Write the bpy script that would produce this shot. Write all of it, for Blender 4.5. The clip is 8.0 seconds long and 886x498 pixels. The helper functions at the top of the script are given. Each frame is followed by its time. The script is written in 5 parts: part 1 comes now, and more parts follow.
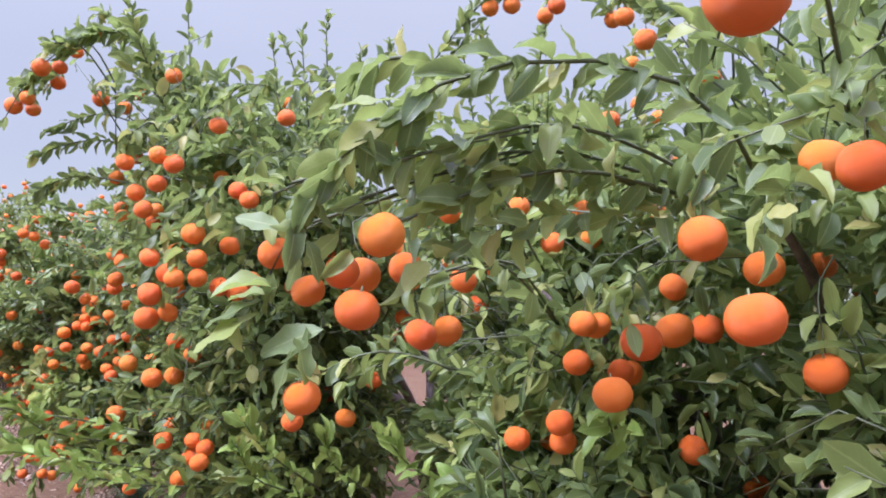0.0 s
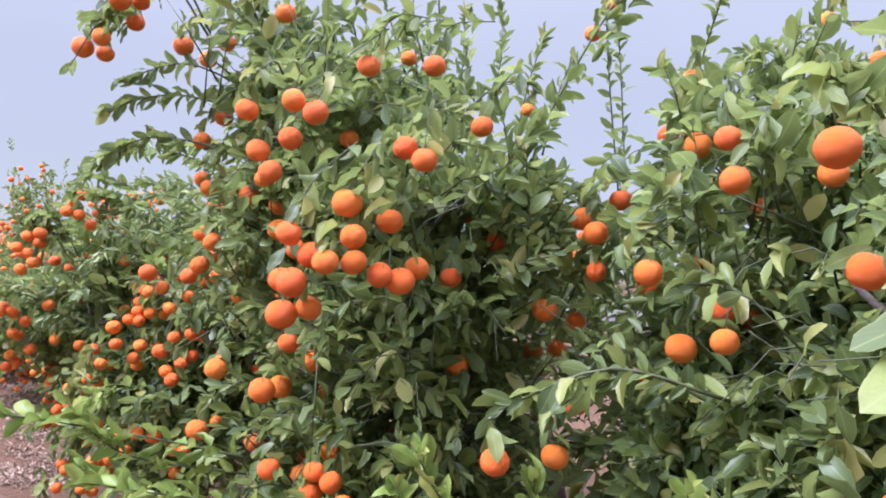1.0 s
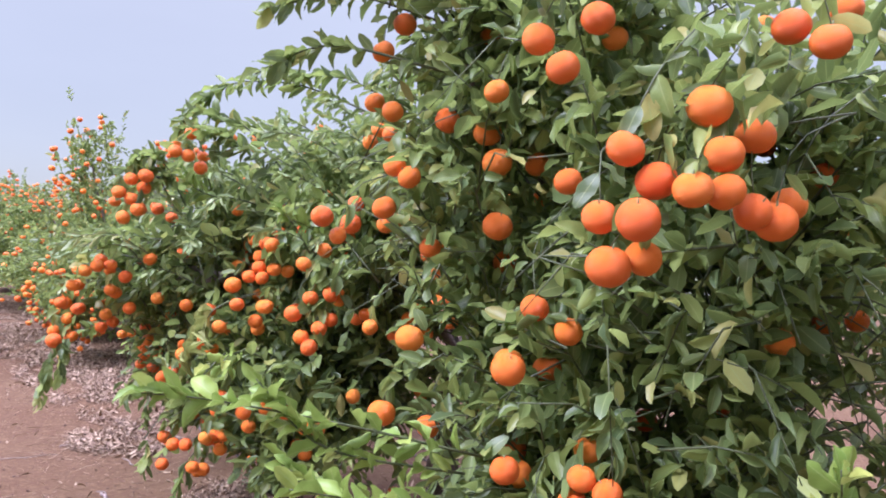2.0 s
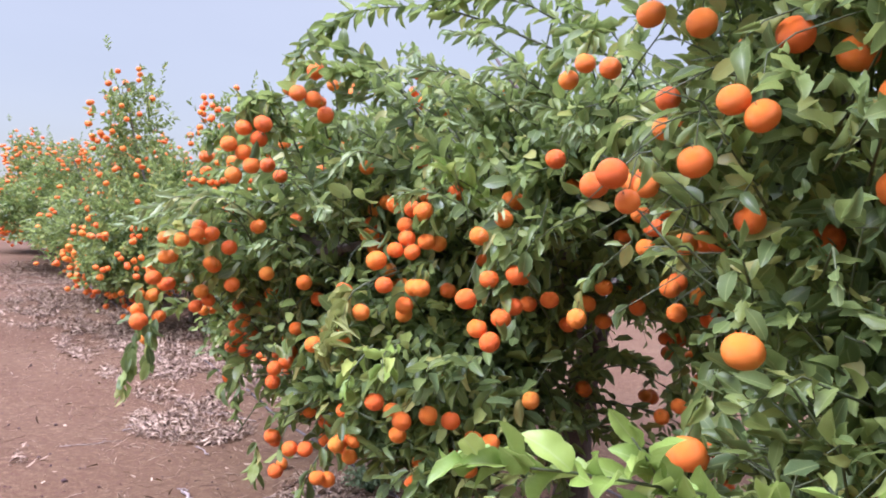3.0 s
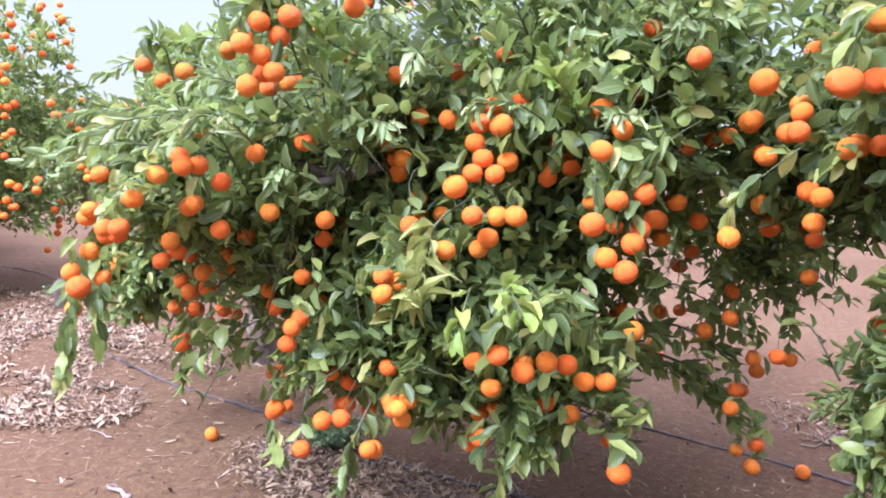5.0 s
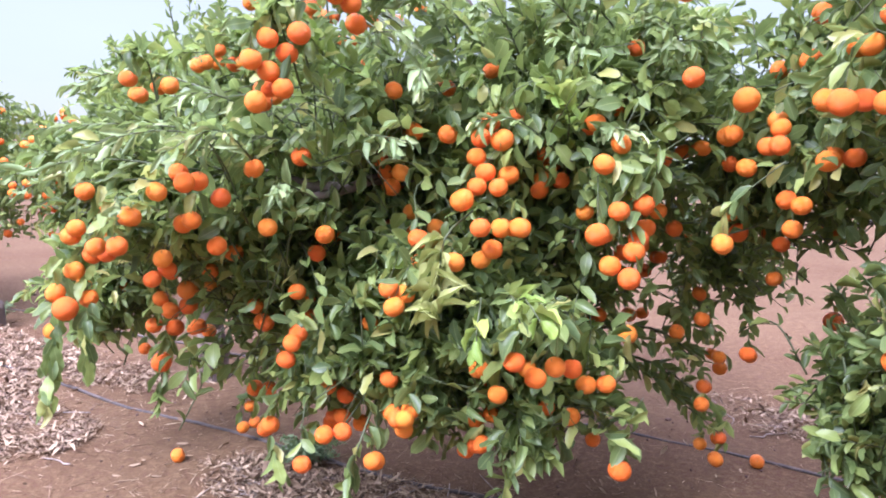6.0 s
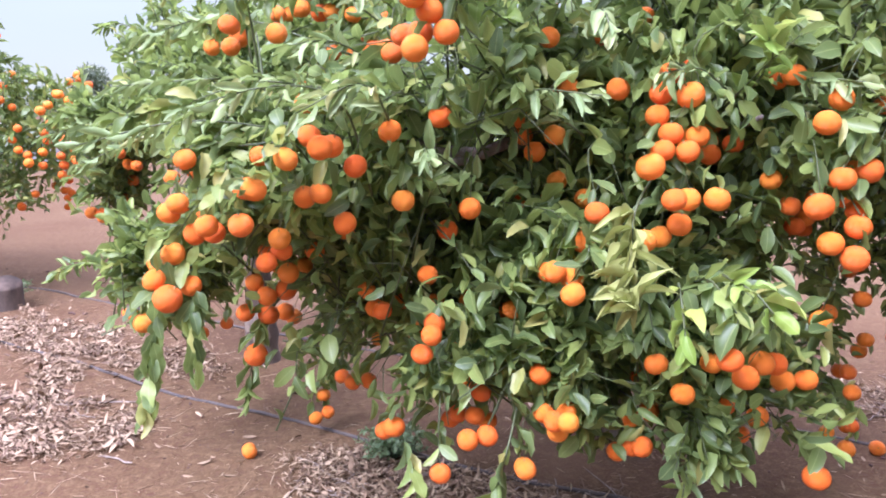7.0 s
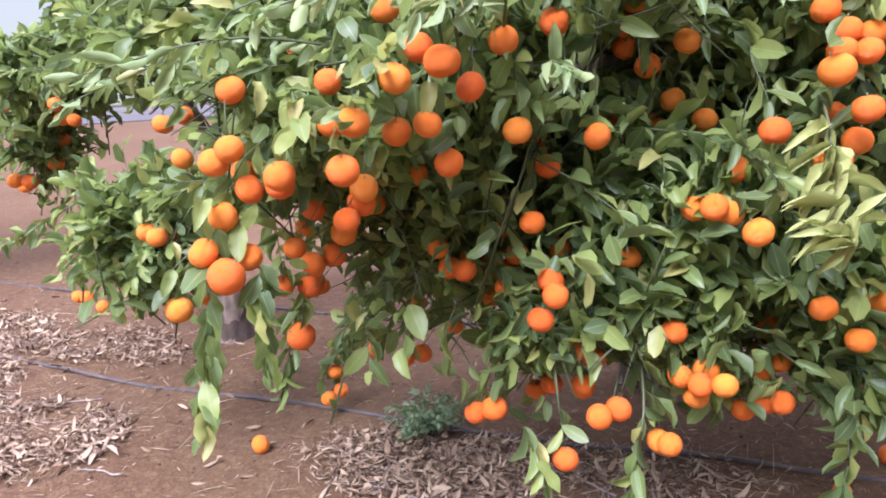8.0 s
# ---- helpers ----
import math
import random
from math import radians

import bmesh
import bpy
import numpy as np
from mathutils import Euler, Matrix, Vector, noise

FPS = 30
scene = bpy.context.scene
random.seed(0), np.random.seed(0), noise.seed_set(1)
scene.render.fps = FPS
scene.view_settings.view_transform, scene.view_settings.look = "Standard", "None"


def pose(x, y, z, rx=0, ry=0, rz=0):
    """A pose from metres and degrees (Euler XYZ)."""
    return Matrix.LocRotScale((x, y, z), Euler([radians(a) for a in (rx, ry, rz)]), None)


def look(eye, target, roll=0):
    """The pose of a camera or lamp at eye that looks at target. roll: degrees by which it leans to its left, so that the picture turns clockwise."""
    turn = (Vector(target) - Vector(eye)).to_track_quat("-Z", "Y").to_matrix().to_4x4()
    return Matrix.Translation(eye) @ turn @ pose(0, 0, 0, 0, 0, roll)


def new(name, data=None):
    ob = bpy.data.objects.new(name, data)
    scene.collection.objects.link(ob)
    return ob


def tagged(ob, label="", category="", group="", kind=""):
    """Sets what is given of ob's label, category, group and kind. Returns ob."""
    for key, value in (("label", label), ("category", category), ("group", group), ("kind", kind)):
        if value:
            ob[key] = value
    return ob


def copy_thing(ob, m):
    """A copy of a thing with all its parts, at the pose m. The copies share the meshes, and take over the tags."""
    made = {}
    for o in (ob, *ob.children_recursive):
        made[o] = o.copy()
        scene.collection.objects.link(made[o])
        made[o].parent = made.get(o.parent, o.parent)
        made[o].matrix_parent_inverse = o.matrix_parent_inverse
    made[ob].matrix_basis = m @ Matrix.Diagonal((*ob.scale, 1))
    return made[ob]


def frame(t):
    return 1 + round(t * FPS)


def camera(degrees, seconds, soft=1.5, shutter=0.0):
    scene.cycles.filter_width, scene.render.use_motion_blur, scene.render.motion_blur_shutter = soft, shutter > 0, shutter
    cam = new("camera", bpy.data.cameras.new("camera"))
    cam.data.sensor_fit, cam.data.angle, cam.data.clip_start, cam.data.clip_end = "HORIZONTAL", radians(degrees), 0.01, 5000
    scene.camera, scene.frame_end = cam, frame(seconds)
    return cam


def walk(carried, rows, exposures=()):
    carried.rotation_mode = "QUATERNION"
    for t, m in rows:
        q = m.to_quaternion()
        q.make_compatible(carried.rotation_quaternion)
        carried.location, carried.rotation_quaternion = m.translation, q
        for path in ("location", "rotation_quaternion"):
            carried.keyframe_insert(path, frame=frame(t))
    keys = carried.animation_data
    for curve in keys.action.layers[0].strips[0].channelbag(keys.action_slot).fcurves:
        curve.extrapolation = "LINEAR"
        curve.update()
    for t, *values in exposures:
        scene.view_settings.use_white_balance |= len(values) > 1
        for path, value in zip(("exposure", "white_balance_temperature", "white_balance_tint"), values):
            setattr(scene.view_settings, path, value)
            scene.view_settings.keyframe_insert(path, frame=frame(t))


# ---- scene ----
cam = camera(61.6, 8.0, soft=1.9)
METRES, EYE, TILT, LEAN, TURN = 4.6, 1.48, 2.0, 0.0, 0.0
ROWS = [
    (0.0, 0.0, 0.0, 0.0, -0.0, 0.0, -0.0),
    (0.5, -0.055, 0.0455, -0.0064, -0.38, -0.06, -0.8),
    (1.0, -0.1059, 0.1108, -0.0106, -0.12, 0.09, -1.55),
    (1.5, -0.1689, 0.1687, -0.0185, 0.81, -1.08, -2.09),
    (2.0, -0.2198, 0.2116, -0.0275, 2.05, -2.57, -2.39),
    (2.2, -0.2411, 0.2308, -0.0332, 2.52, -2.74, -2.86),
    (3.3, -0.3800, 0.3609, -0.0360, 2.91, -6.76, -2.77),
    (3.5, -0.4024, 0.3849, -0.0413, 2.19, -7.51, -2.64),
    (4.0, -0.4479, 0.43, -0.0516, -2.58, -9.44, -2.31),
    (4.5, -0.4936, 0.4259, -0.052, -9.39, -10.73, -1.93),
    (5.0, -0.5228, 0.4194, -0.0489, -16.05, -10.73, -1.57),
    (5.2, -0.5306, 0.4232, -0.0490, -18.20, -10.46, -1.48),
    (6.3, -0.5940, 0.4312, -0.0460, -23.20, -10.01, -1.61),
    (6.5, -0.6067, 0.4546, -0.0521, -23.02, -10.41, -1.64),
    (7.0, -0.6342, 0.5238, -0.0558, -24.13, -12.35, -1.29),
    (7.5, -0.6625, 0.5862, -0.0661, -27.71, -14.43, -0.3),
    (8.0, -0.6859, 0.6356, -0.076, -32.72, -16.01, 0.6),
]
walk(cam, [(t, pose(0, 0, EYE, TILT, LEAN, TURN) @ pose(METRES * x, METRES * y, METRES * z, 90 + pitch, roll, yaw)) for t, x, y, z, yaw, pitch, roll in ROWS],
     ((0.0, 0.56, 5300, 35), (2.5, 0.70, 5300, 34), (3.5, 0.72, 5300, 31), (4.5, 1.13, 5250, 29), (6.5, 1.10, 5250, 31), (8.0, 0.86, 5400, 30)))

# ---- world, sun, exposure ----

def node(tree, kind, **inputs):
    """A node of that kind with its inputs set: a socket is linked, a value is written."""
    made = tree.nodes.new(kind)
    for key, value in inputs.items():
        socket = made.inputs[int(key[1:])] if key[0] == "_" else made.inputs[key.replace("_", " ")]
        if isinstance(value, bpy.types.NodeSocket):
            tree.links.new(value, socket)
        else:
            socket.default_value = value
    return made


def maths(tree, operation, a, b=0.0, c=0.0):
    made = node(tree, "ShaderNodeMath", _0=a, _1=b, _2=c)
    made.operation = operation
    return made.outputs[0]


def blend(tree, factor, a, b, how="MIX"):
    made = tree.nodes.new("ShaderNodeMix")
    made.data_type, made.blend_type = "RGBA", how
    for index, value in ((0, factor), (6, a), (7, b)):
        if isinstance(value, bpy.types.NodeSocket):
            tree.links.new(value, made.inputs[index])
        else:
            made.inputs[index].default_value = (*value, 1) if isinstance(value, tuple) and len(value) == 3 else value
    return made.outputs[2]


def ramp(tree, value, *stops):
    """A colour ramp through (place, colour) stops."""
    made = node(tree, "ShaderNodeValToRGB", Fac=value)
    bar = made.color_ramp
    while len(bar.elements) < len(stops):
        bar.elements.new(0.5)
    for element, (place, colour) in zip(bar.elements, stops):
        element.position = place
        element.color = (*colour, 1) if len(colour) == 3 else colour
    return made.outputs[0]


SUN_HIGH, SUN_ROUND = radians(51), radians(245)
world = bpy.data.worlds.new("overcast_sky")
scene.world = world
world.use_nodes = True
wt = world.node_tree
wt.nodes.clear()
sky = wt.nodes.new("ShaderNodeTexSky")
sky.sky_type, sky.sun_disc, sky.sun_elevation, sky.sun_rotation = "NISHITA", False, SUN_HIGH, SUN_ROUND
clear_sky = node(wt, "ShaderNodeBackground", Color=sky.outputs[0], Strength=0.02)
way = wt.nodes.new("ShaderNodeTexCoord").outputs["Generated"]
height = wt.nodes.new("ShaderNodeSeparateXYZ")
wt.links.new(way, height.inputs[0])
up = maths(wt, "MAXIMUM", height.outputs[2], 0.0)
flat_way = node(wt, "ShaderNodeMapping", Vector=way, Scale=(1.0, 1.0, 3.5))
cloud = node(wt, "ShaderNodeTexNoise", Vector=flat_way.outputs[0], Scale=1.6, Detail=5.0, Roughness=0.5)
lift = maths(wt, "MULTIPLY_ADD", maths(wt, "POWER", up, 4.0), 13.0, maths(wt, "MULTIPLY_ADD", up, 0.15, 1.12))
veil = maths(wt, "MULTIPLY", lift, maths(wt, "MULTIPLY_ADD", cloud.outputs[0], 0.25))
veil.node.inputs[1].links[0].from_node.inputs[2].default_value = 0.875
tint = ramp(wt, up, (0.0, (0.985, 1.03, 0.82)), (0.36, (0.985, 1.02, 0.85)), (0.62, (1.0, 0.945, 1.02)))
cloud_cover = node(wt, "ShaderNodeBackground", Color=tint, Strength=veil)
SKY_POWER = maths(wt, "MULTIPLY", veil, 0.30)
wt.links.new(SKY_POWER, cloud_cover.inputs["Strength"])
both = node(wt, "ShaderNodeAddShader", _0=clear_sky.outputs[0], _1=cloud_cover.outputs[0])
wt.links.new(both.outputs[0], wt.nodes.new("ShaderNodeOutputWorld").inputs[0])

sun = new("sun", bpy.data.lights.new("sun", "SUN"))
sun.data.energy, sun.data.angle, sun.data.color = 4.8, radians(30), (1.0, 0.98, 0.95)
sun.matrix_world = look((-8.0, 0.97, 8.8), (-1.5, 4.0, 0.0))


# ---- materials ----
def material(name):
    made = bpy.data.materials.new(name)
    made.use_nodes = True
    t = made.node_tree
    t.nodes.clear()
    return made, t


def finish(t, shader, bump=None):
    t.links.new(shader, t.nodes.new("ShaderNodeOutputMaterial").inputs[0])


def bumped(t, height, strength, distance):
    return node(t, "ShaderNodeBump", Height=height, Strength=strength, Distance=distance).outputs[0]


def leaf_material(name, single, dark, mid, light, old, rough=0.36, thin=0.44):
    """Leaf with midrib and side veins; single: a leaf that is an object of its own, otherwise one of a joined many."""
    made, t = material(name)
    if single:
        chance = t.nodes.new("ShaderNodeObjectInfo").outputs["Random"]
    else:
        chance = t.nodes.new("ShaderNodeNewGeometry").outputs["Random Per Island"]
    colour = ramp(t, chance, (0.0, dark), (0.55, mid), (0.90, light), (1.0, old))
    uv = t.nodes.new("ShaderNodeTexCoord").outputs["UV"]
    split = node(t, "ShaderNodeSeparateXYZ", Vector=uv)
    across = maths(t, "ABSOLUTE", maths(t, "SUBTRACT", split.outputs[0], 0.5))
    rib = maths(t, "LESS_THAN", across, 0.035)
    margin = maths(t, "GREATER_THAN", across, 0.455)
    slant = maths(t, "SUBTRACT", split.outputs[1], maths(t, "MULTIPLY", across, 0.55))
    vein = maths(t, "POWER", maths(t, "ABSOLUTE", maths(t, "SINE", maths(t, "MULTIPLY", slant, 26.0))), 12.0)
    place = t.nodes.new("ShaderNodeTexCoord").outputs["Object"]
    blotch = node(t, "ShaderNodeTexNoise", Vector=place, Scale=38.0, Detail=3.0).outputs[0]
    colour = blend(t, maths(t, "MULTIPLY", blotch, 0.55), colour, tuple(0.7 * c for c in mid), "MIX")
    pale = blend(t, 0.5, light, (0.36, 0.42, 0.2))
    colour = blend(t, maths(t, "MULTIPLY", rib, 0.55), colour, pale)
    colour = blend(t, maths(t, "MULTIPLY", margin, 0.32), colour, pale)
    colour = blend(t, maths(t, "MULTIPLY", vein, 0.07), colour, pale)
    bump = bumped(t, maths(t, "ADD", maths(t, "MULTIPLY", vein, -0.2), blotch), 0.28, 0.0015)
    body = node(t, "ShaderNodeBsdfPrincipled", Base_Color=colour, Roughness=rough, Normal=bump)
    body.inputs["Specular IOR Level"].default_value = 0.33
    through_leaf = node(t, "ShaderNodeBsdfTranslucent", Color=blend(t, 0.5, colour, (0.33, 0.43, 0.10)))
    mixed = node(t, "ShaderNodeMixShader", _0=thin, _1=body.outputs[0], _2=through_leaf.outputs[0])
    finish(t, mixed.outputs[0])
    return made


GREEN = dict(dark=(0.066, 0.110, 0.050), mid=(0.180, 0.252, 0.074), light=(0.355, 0.430, 0.110), old=(0.54, 0.47, 0.15))
LEAF = leaf_material("citrus_leaves", False, **GREEN)
LEAF_ONE = leaf_material("citrus_leaf", True, **GREEN)
FLUSH = leaf_material("young_citrus_leaves", False, (0.18, 0.29, 0.048), (0.25, 0.37, 0.062), (0.33, 0.44, 0.085), (0.42, 0.44, 0.10), 0.42, 0.36)
CURLED_ONE = leaf_material("pale_curled_leaf", True, (0.31, 0.335, 0.105), (0.37, 0.395, 0.125), (0.43, 0.445, 0.15), (0.44, 0.43, 0.16), 0.55, 0.22)
# also on top shoots, where its lighter green stands in for skylight on leaves
SAGE = leaf_material("sage_citrus_leaves", False, (0.16, 0.235, 0.085), (0.25, 0.335, 0.125), (0.36, 0.43, 0.18), (0.50, 0.48, 0.18), 0.4, 0.32)
SAGE_ONE = leaf_material("sage_citrus_leaf", True, (0.15, 0.225, 0.075), (0.21, 0.29, 0.095), (0.28, 0.35, 0.12), (0.36, 0.36, 0.14), 0.45, 0.32)
WEED = leaf_material("weed_leaves", False, (0.15, 0.24, 0.12), (0.21, 0.31, 0.16), (0.28, 0.37, 0.21), (0.30, 0.33, 0.16), 0.6, 0.25)


def rind_material():
    made, t = material("mandarin_rind")
    chance = t.nodes.new("ShaderNodeObjectInfo").outputs["Random"]
    place = t.nodes.new("ShaderNodeTexCoord").outputs["Object"]
    colour = ramp(t, chance, (0.0, (0.78, 0.140, 0.016)), (0.5, (0.83, 0.200, 0.018)), (0.92, (0.85, 0.25, 0.022)), (1.0, (0.84, 0.30, 0.030)))
    patch = node(t, "ShaderNodeTexNoise", Vector=place, Scale=26.0, Detail=3.0).outputs[0]
    colour = blend(t, maths(t, "MULTIPLY", patch, 0.40), colour, (0.74, 0.150, 0.010))
    pores = node(t, "ShaderNodeTexVoronoi", Vector=place, Scale=420.0).outputs[0]
    lumps = node(t, "ShaderNodeTexNoise", Vector=place, Scale=70.0, Detail=2.0).outputs[0]
    scar = node(t, "ShaderNodeTexNoise", Vector=place, Scale=55.0, Detail=6.0, Roughness=0.75).outputs[0]
    spot = ramp(t, scar, (0.72, (0, 0, 0)), (0.76, (1, 1, 1)))
    colour = blend(t, maths(t, "MULTIPLY", spot, 0.5), colour, (0.28, 0.13, 0.04))
    bump = bumped(t, maths(t, "ADD", pores, maths(t, "MULTIPLY", lumps, 1.8)), 0.55, 0.0016)
    body = node(t, "ShaderNodeBsdfPrincipled", Base_Color=colour, Roughness=0.42, Normal=bump)
    body.inputs["Specular IOR Level"].default_value = 0.3
    body.inputs["Subsurface Weight"].default_value = 0.08
    body.inputs["Subsurface Radius"].default_value = (0.01, 0.004, 0.001)
    finish(t, body.outputs[0])
    return made


def plain_material(name, a, b, scale, rough, depth=0.004, grain=(1, 1, 1), metal=0.0):
    """Two colours mottled at two scales with a matching relief."""
    made, t = material(name)
    place = node(t, "ShaderNodeMapping", Vector=t.nodes.new("ShaderNodeTexCoord").outputs["Object"], Scale=grain).outputs[0]
    coarse = node(t, "ShaderNodeTexNoise", Vector=place, Scale=scale, Detail=4.0).outputs[0]
    fine = node(t, "ShaderNodeTexNoise", Vector=place, Scale=scale * 9, Detail=5.0, Roughness=0.65).outputs[0]
    both = maths(t, "ADD", maths(t, "MULTIPLY", coarse, 0.6), maths(t, "MULTIPLY", fine, 0.4))
    colour = ramp(t, both, (0.33, a), (0.67, b))
    body = node(t, "ShaderNodeBsdfPrincipled", Base_Color=colour, Roughness=rough, Metallic=metal, Normal=bumped(t, both, 0.7, depth))
    finish(t, body.outputs[0])
    return made


def soil_material():
    made, t = material("red_soil")
    place = t.nodes.new("ShaderNodeTexCoord").outputs["Object"]
    drift = node(t, "ShaderNodeTexNoise", Vector=place, Scale=0.7, Detail=4.0).outputs[0]
    clump = node(t, "ShaderNodeTexNoise", Vector=place, Scale=7.0, Detail=6.0, Roughness=0.6).outputs[0]
    grit = node(t, "ShaderNodeTexNoise", Vector=place, Scale=120.0, Detail=4.0, Roughness=0.7).outputs[0]
    colour = ramp(t, drift, (0.35, (0.085, 0.044, 0.019)), (0.65, (0.120, 0.074, 0.035)))
    colour = blend(t, maths(t, "MULTIPLY", clump, 0.5), colour, (0.078, 0.036, 0.017))
    crumb = node(t, "ShaderNodeTexVoronoi", Vector=place, Scale=55.0, Randomness=1.0).outputs[0]
    crust = node(t, "ShaderNodeTexNoise", Vector=place, Scale=26.0, Detail=5.0, Roughness=0.75).outputs[0]
    colour = blend(t, ramp(t, crust, (0.50, (0, 0, 0)), (0.64, (0.75, 0.75, 0.75))), colour, (0.168, 0.107, 0.054))
    colour = blend(t, ramp(t, crust, (0.36, (0.75, 0.75, 0.75)), (0.47, (0, 0, 0))), colour, (0.085, 0.041, 0.025))
    colour = blend(t, ramp(t, grit, (0.52, (0, 0, 0)), (0.70, (0.6, 0.6, 0.6))), colour, (0.205, 0.145, 0.081))
    colour = blend(t, ramp(t, grit, (0.30, (0.6, 0.6, 0.6)), (0.42, (0, 0, 0))), colour, (0.078, 0.039, 0.025))
    relief = maths(t, "ADD", maths(t, "MULTIPLY_ADD", crust, 0.8, clump), maths(t, "MULTIPLY_ADD", crumb, -0.25, maths(t, "MULTIPLY", grit, 0.35)))
    body = node(t, "ShaderNodeBsdfPrincipled", Base_Color=colour, Roughness=0.92, Normal=bumped(t, relief, 0.8, 0.012))
    body.inputs["Specular IOR Level"].default_value = 0.2
    finish(t, body.outputs[0])
    return made


def litter_material(name, dark, mid, light):
    made, t = material(name)
    chance = t.nodes.new("ShaderNodeNewGeometry").outputs["Random Per Island"]
    place = t.nodes.new("ShaderNodeTexCoord").outputs["Object"]
    colour = ramp(t, chance, (0.0, dark), (0.45, mid), (1.0, light))
    fleck = node(t, "ShaderNodeTexNoise", Vector=place, Scale=60.0, Detail=4.0).outputs[0]
    colour = blend(t, maths(t, "MULTIPLY", fleck, 0.6), colour, dark)
    body = node(t, "ShaderNodeBsdfPrincipled", Base_Color=colour, Roughness=0.8, Normal=bumped(t, fleck, 0.5, 0.002))
    finish(t, body.outputs[0])
    return made


RIND = rind_material()
# limb and trunk bark split: lit limbs lighter, shaded trunks darker in colour
BARK = plain_material("grey_brown_bark", (0.085, 0.066, 0.056), (0.25, 0.205, 0.175), 30.0, 0.85, 0.006, (1, 1, 0.25))
TRUNK_BARK = plain_material("dark_trunk_bark", (0.034, 0.023, 0.017), (0.125, 0.088, 0.064), 24.0, 0.9, 0.008, (1, 1, 0.3))
PALE_BARK = plain_material("pale_flaking_bark", (0.070, 0.048, 0.034), (0.36, 0.285, 0.215), 34.0, 0.85, 0.006, (1, 1, 0.3))
TWIG = plain_material("green_twig", (0.05, 0.070, 0.026), (0.10, 0.115, 0.045), 40.0, 0.6, 0.001)
STALK = plain_material("fruit_stalk", (0.10, 0.13, 0.045), (0.20, 0.22, 0.09), 60.0, 0.6, 0.0006)
SOIL = soil_material()
LITTER = litter_material("dry_leaf_litter", (0.085, 0.048, 0.028), (0.33, 0.225, 0.132), (0.58, 0.45, 0.285))
CLOD = plain_material("dark_clods", (0.035, 0.02, 0.018), (0.12, 0.065, 0.05), 30.0, 0.95, 0.003)
STICK = plain_material("weathered_stick", (0.15, 0.11, 0.09), (0.40, 0.34, 0.28), 30.0, 0.85, 0.003, (1, 1, 0.2))
HOSE = plain_material("dusty_black_polyethylene", (0.026, 0.025, 0.026), (0.115, 0.088, 0.072), 16.0, 0.6, 0.0008)
TARMAC = plain_material("grey_asphalt", (0.055, 0.050, 0.048), (0.095, 0.085, 0.078), 0.5, 0.9, 0.004)
GRASS = plain_material("verge_grass", (0.055, 0.070, 0.035), (0.12, 0.125, 0.070), 0.4, 0.9, 0.02)
FAR_LEAF = leaf_material("eucalypt_leaves", False, (0.06, 0.085, 0.055), (0.09, 0.12, 0.08), (0.13, 0.16, 0.11), (0.16, 0.16, 0.10), 0.6, 0.15)
SIGN_YELLOW = plain_material("sign_yellow", (0.52, 0.33, 0.09), (0.60, 0.39, 0.12), 3.0, 0.45, 0.0005)
SIGN_BLACK = plain_material("sign_black", (0.02, 0.02, 0.02), (0.035, 0.035, 0.035), 5.0, 0.5, 0.0005)
POST = plain_material("galvanised_post", (0.38, 0.39, 0.40), (0.50, 0.51, 0.52), 8.0, 0.45, 0.0005, (1, 1, 1), 0.7)

# ---- plan: a runs along the tree row, p across it (minus: towards the lane) ----
ROW = Vector((-1.1, 4.8, 0.0))
ALONG, ACROSS = np.array((-0.6112, 0.7915, 0.0)), np.array((0.7915, 0.6112, 0.0))
AXES = np.array((ALONG, ACROSS, (0, 0, 1)))


def spot(a, p, z=0.0):
    """The place in the world of a point of the plan."""
    return Vector(np.array(ROW) + np.array((a, p, z)) @ AXES)


def spots(points):
    return np.array(ROW) + np.asarray(points, float) @ AXES


# ---- meshes ----
def unit(v):
    return v / np.maximum(np.linalg.norm(v, axis=-1, keepdims=True), 1e-9)


def mesh_of(name, verts, faces, smooth=True, uv=None):
    """A mesh from vertices and one or two arrays of faces (triangles, quads); uv: one pair a vertex."""
    me = bpy.data.meshes.new(name)
    verts = np.asarray(verts, np.float32)
    faces = [np.asarray(f, np.int32) for f in faces if len(f)]
    loops = np.concatenate([f.ravel() for f in faces])
    sizes = np.concatenate([np.full(len(f), f.shape[1], np.int32) for f in faces])
    me.vertices.add(len(verts))
    me.vertices.foreach_set("co", verts.ravel())
    me.loops.add(len(loops))
    me.loops.foreach_set("vertex_index", loops)
    me.polygons.add(len(sizes))
    me.polygons.foreach_set("loop_start", np.concatenate([[0], np.cumsum(sizes)[:-1]]).astype(np.int32))
    me.polygons.foreach_set("use_smooth", np.full(len(sizes), smooth))
    if uv is not None:
        me.uv_layers.new(name="UVMap").data.foreach_set("uv", np.asarray(uv, np.float32)[loops].ravel())
    me.update(calc_edges=True)
    me.validate()
    return me


def part(name, me, mat, parent=None, label="", at=None):
    """Links a mesh as one object under a thing or a part; at: its pose under the parent."""
    ob = new(name, me)
    if not me.materials:
        me.materials.append(mat)
    if parent is not None:
        ob.parent = parent
    if at is not None:
        ob.matrix_basis = at
    if label:
        tagged(ob, label)
    return ob


def bm_mesh(name, bm, smooth=True):
    me = bpy.data.meshes.new(name)
    for f in bm.faces:
        f.smooth = smooth
    bm.to_mesh(me)
    bm.free()
    return me


